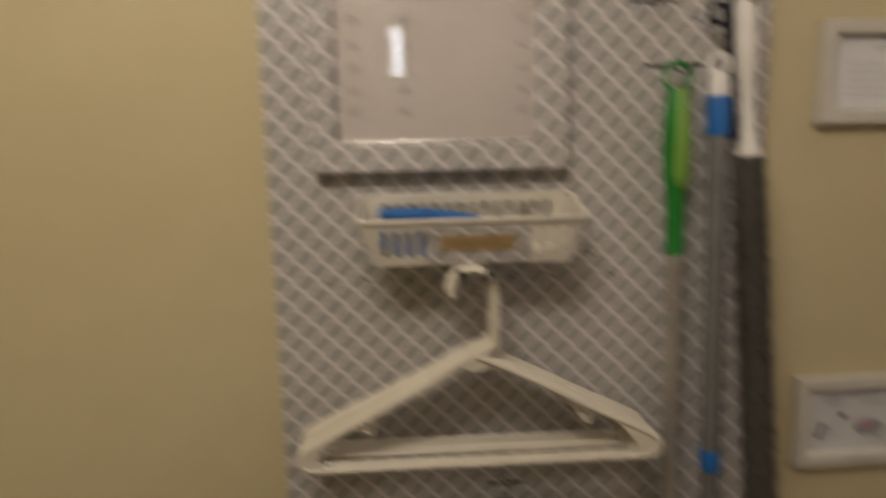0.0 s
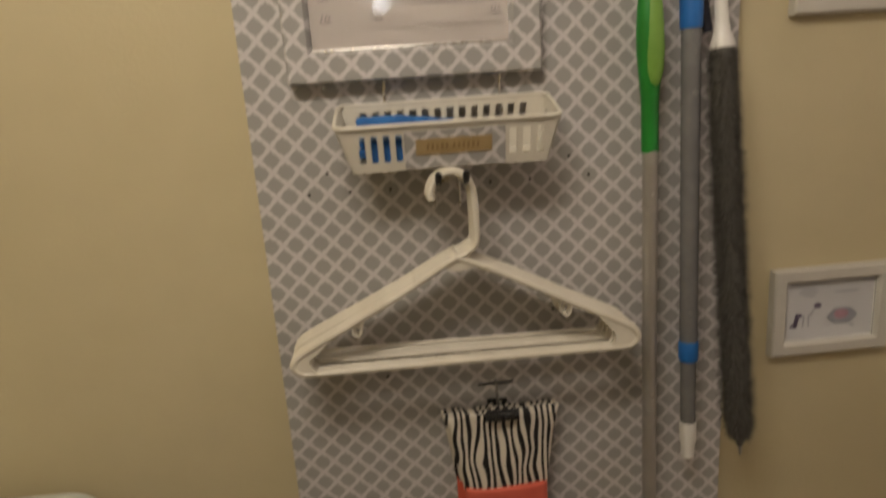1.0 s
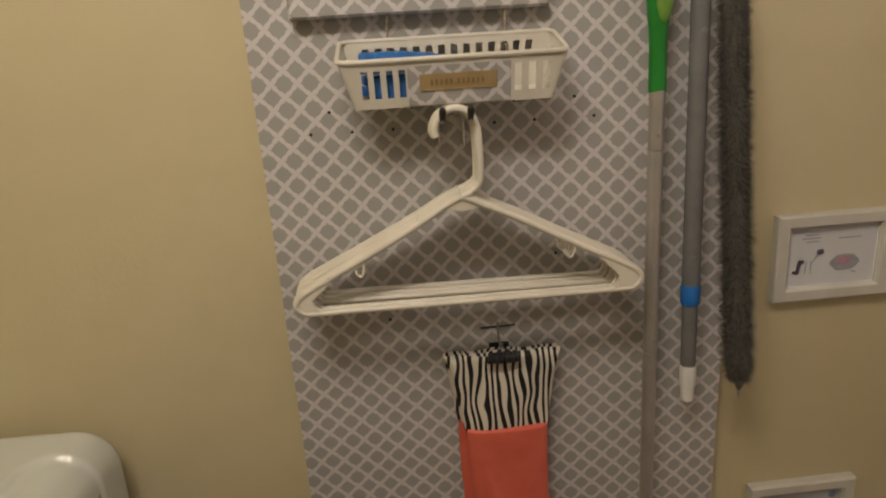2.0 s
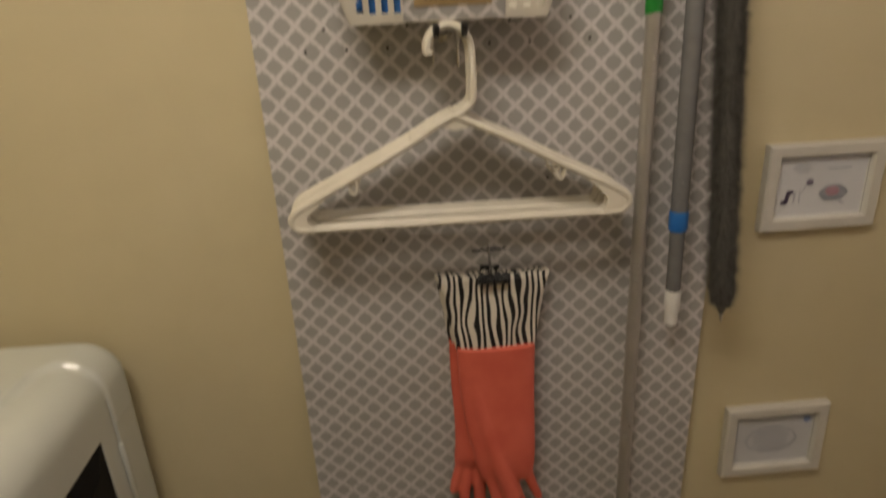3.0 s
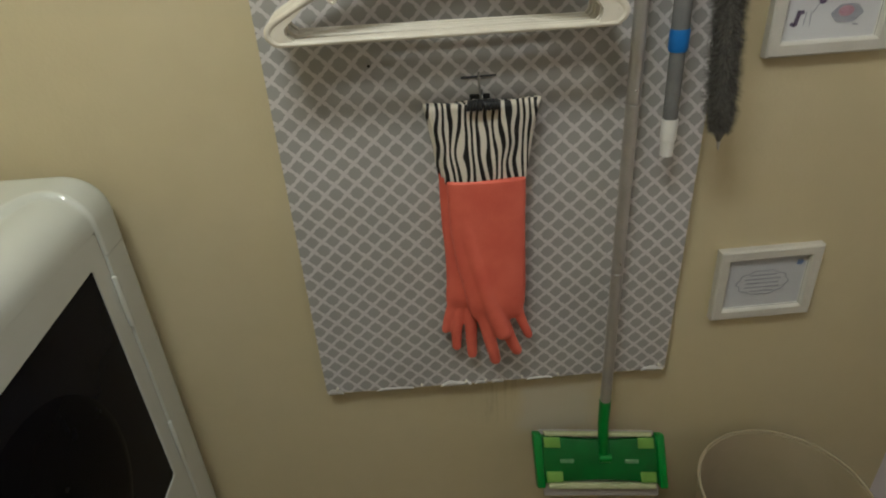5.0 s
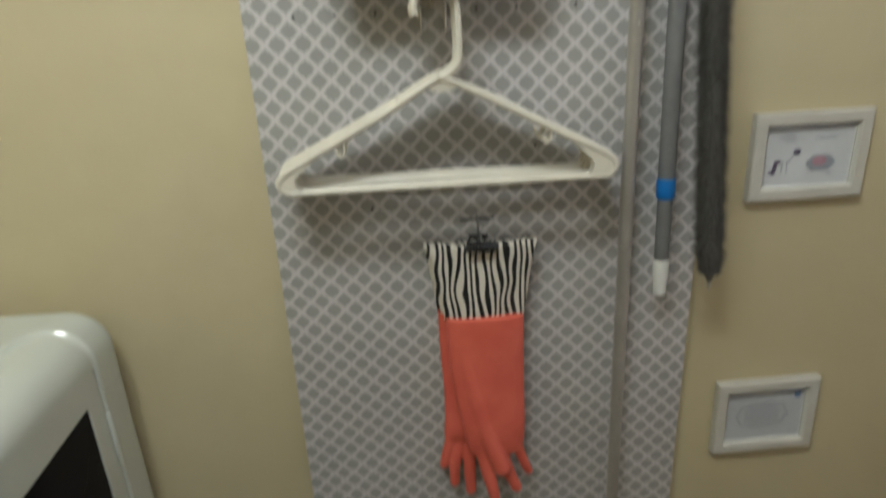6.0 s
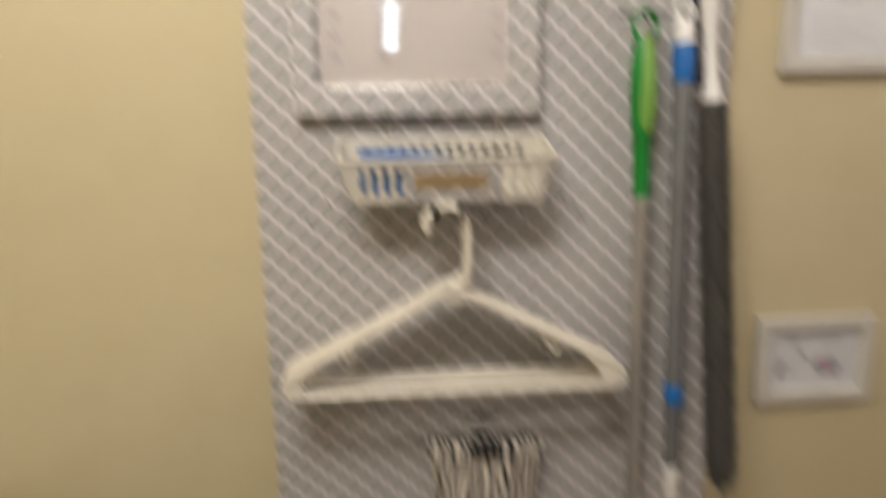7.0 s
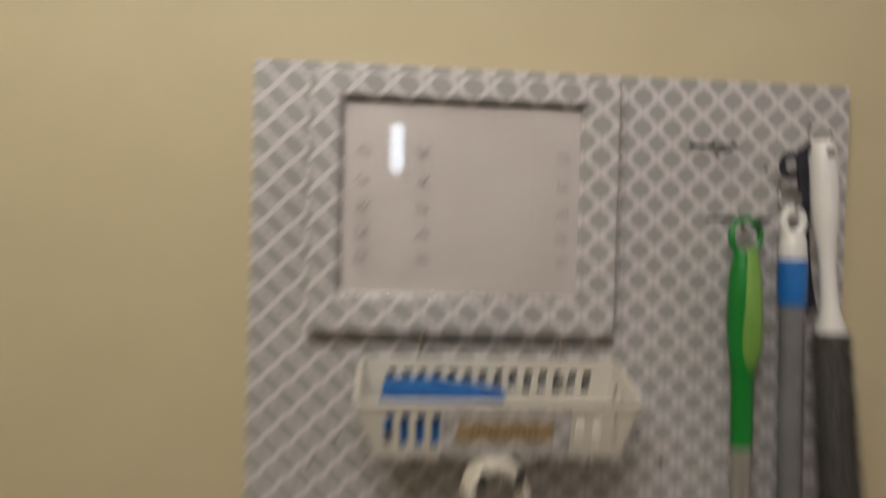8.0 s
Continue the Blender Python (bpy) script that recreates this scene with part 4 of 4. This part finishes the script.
# ---- the green mop ----
def green_mop():
    y = -0.050
    ob = thing("floor_mop", (0.196, y, 0.40), "green flat floor mop with silver pole, hung on a hook", "mop")
    bm = bmesh.new()
    tube(bm, ring_path(0.1800, y, 1.6605, 0.0150, 28, 1.12), 0.0032, 10, cap=False)
    part("hanging_loop", bm, GREEN, ob, "green plastic hanging loop")
    bm = bmesh.new()
    prof = [(1.646, 0.0100), (1.636, 0.0125), (1.620, 0.0145), (1.595, 0.0158), (1.570, 0.0158), (1.545, 0.0138), (1.520, 0.0112), (1.500, 0.0106), (1.470, 0.0106), (1.4515, 0.0106)]
    tube(bm, [(0.1795 + 0.016 * (1.65 - z), y, z) for z, _ in prof], [r for _, r in prof], 20, 0.85, (0, 1, 0))
    part("handle", bm, GREEN, ob)
    bm = bmesh.new()
    inlay = [(1.648, 0.0065), (1.625, 0.0085), (1.600, 0.0105), (1.570, 0.0115), (1.548, 0.0102), (1.534, 0.0065), (1.530, 0.002)]
    tube(bm, [(0.1825 + 0.016 * (1.65 - z), y - 0.0088 + (0.003 if z > 1.63 else 0), z) for z, _ in inlay], [r for _, r in inlay], 16, 0.6, (0, 1, 0))
    part("grip_inlay", bm, LIME, ob, "lime rubber grip inlay")

    def px(z):
        return 0.1830 + (1.452 - z) * 0.0097

    for a, b in ((1.453, 1.381), (1.3805, 1.105), (1.1045, 0.835), (0.8345, 0.560)):
        bm = bmesh.new()
        tube(bm, [(px(a), y, a), (px(a), y, a - 0.0006), (px(b), y, b + 0.0006), (px(b), y, b)], [0.0088, 0.0094, 0.0094, 0.0088], 18)
        part("pole_section", bm, POLE, ob)
    for z in (1.400, 1.125, 0.855):
        bm = bmesh.new()
        tube(bm, [(px(z), y - 0.0085, z), (px(z), y - 0.0110, z)], [0.0024, 0.0014], 10)
        part("pole_button", bm, STEEL, ob)
    bm = bmesh.new()
    tube(bm, [(px(0.562), y, 0.562), (px(0.50), y, 0.50), (0.1955, y - 0.012, 0.432)], [0.0105, 0.0098, 0.0092], 16)
    tube(bm, [(0.184, y - 0.018, 0.433), (0.207, y - 0.018, 0.432)], 0.0085, 14)
    part("swivel_neck", bm, GREEN, ob)
    # The head leans out from the wall: its own frame is w across, u down the slope, n out of it.
    o = Vector((0.186, -0.040, 0.470))
    W = Vector((1, 0, -0.125)).normalized()
    U = Vector((0.03, -0.50, -0.95)).normalized()
    N = W.cross(U).normalized()
    if N.y > 0:
        N = -N

    def solid(w0, w1, u0, u1, n0, n1, bevel=0.002, name="piece", material=GREEN, parent=None, label="", waist=0.0):
        b = bmesh.new()
        box(b, (w0, u0, n0), (w1, u1, n1), bevel, 2)
        if waist:
            bmesh.ops.subdivide_edges(b, edges=[e for e in b.edges if abs(e.verts[0].co.x - e.verts[1].co.x) > 0.05], cuts=12)
            mid = (u0 + u1) / 2
            for v in b.verts:
                k = 1 - (2 * (v.co.x - (w0 + w1) / 2) / (w1 - w0)) ** 2
                v.co.y = mid + (v.co.y - mid) * (1 - waist * k)
        for v in b.verts:
            v.co = o + W * v.co.x + U * v.co.y + N * v.co.z
        return part(name, b, material, parent, label)

    head = solid(-0.122, 0.122, 0.002, 0.098, -0.004, 0.008, 0.003, "head_plate", DARK_GREEN, ob, "dark green flat mop head", 0.20)
    for w in (-0.118, 0.118):
        solid(w - 0.008, w + 0.008, -0.002, 0.104, -0.006, 0.013, 0.004, "end_rail", GREEN, head)
    for w in (-0.090, 0.090):
        for u in (0.017, 0.083):
            solid(w - 0.016, w + 0.015, u - 0.011, u + 0.010, 0.006, 0.0105, 0.002, "cloth_gripper", LIME, head, "lime rubber cloth gripper")
    for w in (-0.065, 0.060):
        solid(w - 0.013, w + 0.013, 0.048, 0.056, 0.007, 0.0088, 0.0006, "raised_bar", PALE_GREEN, head, "pale green raised bar")
    solid(-0.112, 0.112, -0.003, 0.125, -0.011, -0.0045, 0.003, "cleaning_cloth", PAD, ob, "white cleaning cloth under the mop head")
    solid(-0.104, 0.104, 0.094, 0.106, -0.002, 0.0095, 0.003, "cloth_edge", CREAM_PAD, ob, "cream edge of the cloth tucked over")
    solid(-0.104, 0.104, -0.003, 0.0055, -0.002, 0.0075, 0.002, "cloth_edge", CREAM_PAD, ob)


green_mop()


# ---- the grey extension pole ----
def extension_pole():
    ob = thing("extension_pole", (0.239, -0.058, 1.03), "grey extension pole with blue collars, hanging from a hook", "pole")

    def c(z):
        return Vector((0.2305 + (1.683 - z) * 0.0123, -0.046 - (1.683 - z) * 0.018, z))

    def stick(name, prof, material, label="", seg=20):
        bm = bmesh.new()
        tube(bm, [c(z) for z, _ in prof], [r for _, r in prof], seg)
        part(name, bm, material, ob, label)

    bm = bmesh.new()
    t = c(1.676)
    tube(bm, [Vector((t.x + p.x, t.y, t.z + p.z)) for p in ring_path(0, 0, 0, 0.0105, 24, 1.15)], 0.0042, 10, cap=False)
    part("hanging_eye", bm, WHITE_PLASTIC, ob, "white hanging eye")
    stick("end_cap", [(1.666, 0.0085), (1.660, 0.0120), (1.645, 0.0128), (1.638, 0.0128)], WHITE_PLASTIC, "white end cap")
    stick("blue_collar", [(1.639, 0.0130), (1.637, 0.0136), (1.596, 0.0132), (1.593, 0.0124)], BLUE, "blue grip collar")
    stick("outer_tube", [(1.594, 0.0110), (1.592, 0.0114), (1.196, 0.0114)], GREY_TUBE)
    stick("lock_ring", [(1.200, 0.0120), (1.197, 0.0128), (1.176, 0.0128), (1.172, 0.0116)], BLUE, "blue locking ring")
    stick("inner_tube", [(1.174, 0.0100), (1.082, 0.0100)], GREY_TUBE)
    stick("tip", [(1.083, 0.0108), (1.080, 0.0112), (1.053, 0.0108), (1.052, 0.0094), (1.030, 0.0086), (1.029, 0.0070)], WHITE_PLASTIC, "white threaded tip")


extension_pole()


# ---- the duster brush ----
def duster():
    ob = thing("duster_brush", (0.28, -0.06, 1.06), "long fluffy grey duster brush with white handle", "duster")

    def c(z):
        d = 1.755 - z
        return Vector((0.2570 + 0.044 * d + 0.012 * d * d, -0.047 - 0.055 * d - 0.012 * d * d, z))

    bm = bmesh.new()
    prof = [(1.757, 0.0090), (1.752, 0.0122), (1.735, 0.0130), (1.700, 0.0128), (1.672, 0.0116), (1.655, 0.0088), (1.630, 0.0074), (1.600, 0.0078), (1.585, 0.0098), (1.573, 0.0142), (1.568, 0.0142)]
    tube(bm, [c(z) for z, _ in prof], [r for _, r in prof], 20)
    part("handle", bm, WHITE_PLASTIC, ob)
    # The handle isn't pierced: a brown disc gives the hole its dark.
    bm = bmesh.new()
    e = c(1.744)
    tube(bm, [(e.x, e.y - 0.0134, e.z), (e.x, e.y - 0.0075, e.z)], 0.0044, 14)
    part("handle_hole", bm, BOARD_EDGE, ob)
    bm = bmesh.new()
    line = curve([(0.2550, -0.049, 1.7500), (0.2440, -0.046, 1.7495), (0.2385, -0.045, 1.7420), (0.2405, -0.045, 1.7200), (0.2425, -0.044, 1.690), (0.2450, -0.043, 1.650), (0.2500, -0.042, 1.615), (0.2550, -0.043, 1.588)], 6)
    tube(bm, line, [0.0042 if k < 10 else 0.0060 for k in range(len(line))], 10, 0.55, (0, 1, 0))
    tube(bm, ring_path(0.2290, -0.043, 1.7330, 0.0100, 24, 1.1), 0.0034, 10, 0.7, (0, 1, 0), cap=False)
    part("wrist_strap", bm, STRAP, ob, "black cord wrist strap")
    bm = bmesh.new()
    zs = [1.572 - 0.498 * k / 24 for k in range(25)]
    tube(bm, [c(z) for z in zs] + [c(1.058)], [0.0135] * 24 + [0.009, 0.0022], 12)
    core = part("core", bm, FLUFF, ob)
    rng = random.Random(11)
    bm = bmesh.new()
    for k in range(26000):
        z = rng.uniform(1.074, 1.570)
        a = rng.uniform(0, 2 * math.pi)
        full = 0.0208 + 0.0022 * noise.noise((z * 40, math.cos(a) * 1.5, math.sin(a) * 1.5)) + 0.003 * min(1.0, (1.57 - z) / 0.15)
        full *= min(1.0, 0.66 + (z - 1.074) / 0.07)
        r = full * (0.74 + 0.42 * rng.random() ** 2.2)
        out = Vector((math.cos(a), math.sin(a), 0))
        tang = Vector((-math.sin(a), math.cos(a), 0))
        root = c(z) + out * 0.009
        tip = c(z) + out * r + Vector((0, 0, rng.uniform(-0.011, 0.002))) + tang * rng.uniform(-0.005, 0.005)
        w = (tang * rng.uniform(-1, 1) + Vector((0, 0, rng.uniform(-1, 1)))).normalized() * 0.00055
        bm.faces.new([bm.verts.new(p) for p in (root - w, root + w, tip)])
    part("bristles", bm, FLUFF, ob, "soft grey fluffy bristles", sharp=180)
    bm = bmesh.new()
    tube(bm, [c(1.074), c(1.056), c(1.047)], [0.0030, 0.0024, 0.0012], 10)
    part("tip", bm, STEEL, ob, "bare metal tip")


duster()


# ---- the open bin on the floor ----
def open_bin():
    cx, cy, top = 0.484, -0.170, 0.430
    ob = thing("waste_bin", (cx, cy, 0), "open round beige plastic bin standing by the wall", "bin")

    def loop(r, z):
        return [Vector((cx + r * math.cos(2 * math.pi * k / 48), cy + r * math.sin(2 * math.pi * k / 48), z)) for k in range(48)]

    bm = bmesh.new()
    skins = [loop(0.112, 0.0), loop(0.115, 0.006), loop(0.140, top - 0.003), loop(0.137, top - 0.003), loop(0.112, 0.010)]
    rings = [[bm.verts.new(p) for p in l] for l in skins]
    for a, b in zip(rings, rings[1:]):
        for k in range(len(a)):
            j = (k + 1) % len(a)
            bm.faces.new((a[k], a[j], b[j], b[k]))
    bm.faces.new(rings[0]), bm.faces.new(rings[-1])
    part("body", bm, BIN, ob, "beige plastic body")
    bm = bmesh.new()
    line = loop(0.1405, top)
    tube(bm, line + line[:1], 0.0028, 10, cap=False)
    part("rim", bm, BIN_RIM, ob, "paler rolled rim")


open_bin()


# ---- a bare nail in the wall ----
nail = thing("nail", (0.411, 0.0, 1.776), "small bare steel nail in the cream wall", "nail")
bm = bmesh.new()
tube(bm, [(0.411, 0.001, 1.776), (0.411, -0.007, 1.7765)], 0.0010, 8)
part("shank", bm, DULL_STEEL, nail)
bm = bmesh.new()
tube(bm, [(0.411, -0.0066, 1.7765), (0.411, -0.0076, 1.7765), (0.411, -0.0082, 1.7765)], [0.0020, 0.0021, 0.0012], 12)
part("head", bm, DULL_STEEL, nail)


# ---- the small white frames on the wall ----
def small_frame(x0, z0, x1, z1, tilt, label):
    base = Vector(((x0 + x1) / 2, 0, (z0 + z1) / 2))
    ob = thing("picture_frame", base, label, "picture frame", "white frames on the wall")
    bm = bmesh.new()
    m = 0.0185
    border(bm, (x0, z0, x1, z1), (x0 + m, z0 + m, x1 - m, z1 - m), -0.0160, -0.0005, 0.0015)
    part("frame", bm, WHITE_FRAME, ob, "white moulded frame")
    bm = bmesh.new()
    box(bm, (x0 + m, -0.0055, z0 + m), (x1 - m, -0.0040, z1 - m))
    card = part("card", bm, CARD, ob, "white card")
    bm = bmesh.new()
    box(bm, (x0 + m + 0.0012, -0.0095, z0 + m + 0.0012), (x1 - m - 0.0012, -0.0080, z1 - m - 0.0012))
    g = part("glass", bm, GLASS, ob, "clear glass")
    g.visible_shadow = False
    ob.rotation_euler = (0, radians(tilt), 0)
    return card


IY = -0.0060


def blob(parent, cx, cz, rx, rz, material, name="printed_shape", lobes=0, wave=0.0):
    bm = bmesh.new()
    plate(bm, [(cx + rx * (1 + wave * math.cos(lobes * 2 * math.pi * k / 40)) * math.cos(2 * math.pi * k / 40), cz + rz * (1 + wave * math.cos(lobes * 2 * math.pi * k / 40)) * math.sin(2 * math.pi * k / 40)) for k in range(40)], IY - 0.0002, IY + 0.0004)
    part(name, bm, material, parent)


card = small_frame(0.379, 1.604, 0.552, 1.731, 0.2, "white wall frame with a card of printed lines")
ink(card, IY, 0.465, 1.697, 0.034, 0.0050, FAINT_INK, name="printed_bar")
for k, w in enumerate((0.042, 0.086, 0.064, 0.088, 0.050)):
    ink(card, IY, 0.418 + w / 2, 1.678 - 0.0095 * k, w, 0.0026, FAINT_INK, name="printed_bar")

card = small_frame(0.377, 1.144, 0.547, 1.271, -0.5, "white wall frame with a small drawing and print")
for k, (x, w) in enumerate(((0.4315, 0.020), (0.4315, 0.028), (0.433, 0.018))):
    ink(card, IY, x, 1.2395 - 0.0050 * k, w, 0.0018, GREY_INK, name="printed_bar")
ink(card, IY, 0.487, 1.2320, 0.034, 0.0018, GREY_INK, name="printed_bar")
for x, z, w, h, t in ((0.4155, 1.1930, 0.0060, 0.020, 10), (0.4110, 1.1850, 0.008, 0.0050, 20), (0.4200, 1.2000, 0.007, 0.0050, -20)):
    ink(card, IY, x, z, w, h, PURPLE_INK, t, "printed_shape")
blob(card, 0.4460, 1.2135, 0.0055, 0.0042, PURPLE_INK)
for x, z, h, t in ((0.426, 1.192, 0.018, 4), (0.4335, 1.192, 0.019, -4), (0.439, 1.205, 0.014, 30)):
    ink(card, IY, x, z, 0.0012, h, GREY_INK, t, "printed_stroke")
blob(card, 0.4830, 1.1955, 0.0210, 0.0125, GREY_INK, lobes=6, wave=0.05)
bm = bmesh.new()
plate(bm, [(0.481 + 0.0105 * math.cos(2 * math.pi * k / 24), 1.1985 + 0.0070 * math.sin(2 * math.pi * k / 24)) for k in range(24)], IY - 0.0007, IY - 0.0002)
part("printed_shape", bm, RED_INK, card)
ink(card, IY, 0.498, 1.180, 0.008, 0.0022, GREY_INK, 10, "printed_bar")

card = small_frame(0.374, 0.696, 0.546, 0.833, -1.0, "white wall frame with scalloped print in it")
bm = bmesh.new()
tube(bm, [(0.457 + 0.043 * (1 + 0.05 * math.cos(10 * a)) * math.cos(a), IY, 0.763 + 0.024 * (1 + 0.05 * math.cos(10 * a)) * math.sin(a)) for a in [2 * math.pi * k / 80 for k in range(81)]], 0.0008, 6, cap=False)
part("printed_outline", bm, GREY_INK, card)
for k, w in enumerate((0.046, 0.062, 0.056, 0.060, 0.040)):
    ink(card, IY, 0.457, 0.778 - 0.0080 * k, w, 0.0020, GREY_INK, name="printed_bar")
blob(card, 0.5150, 0.7985, 0.0060, 0.0060, BLUE_INK, lobes=5, wave=0.15)
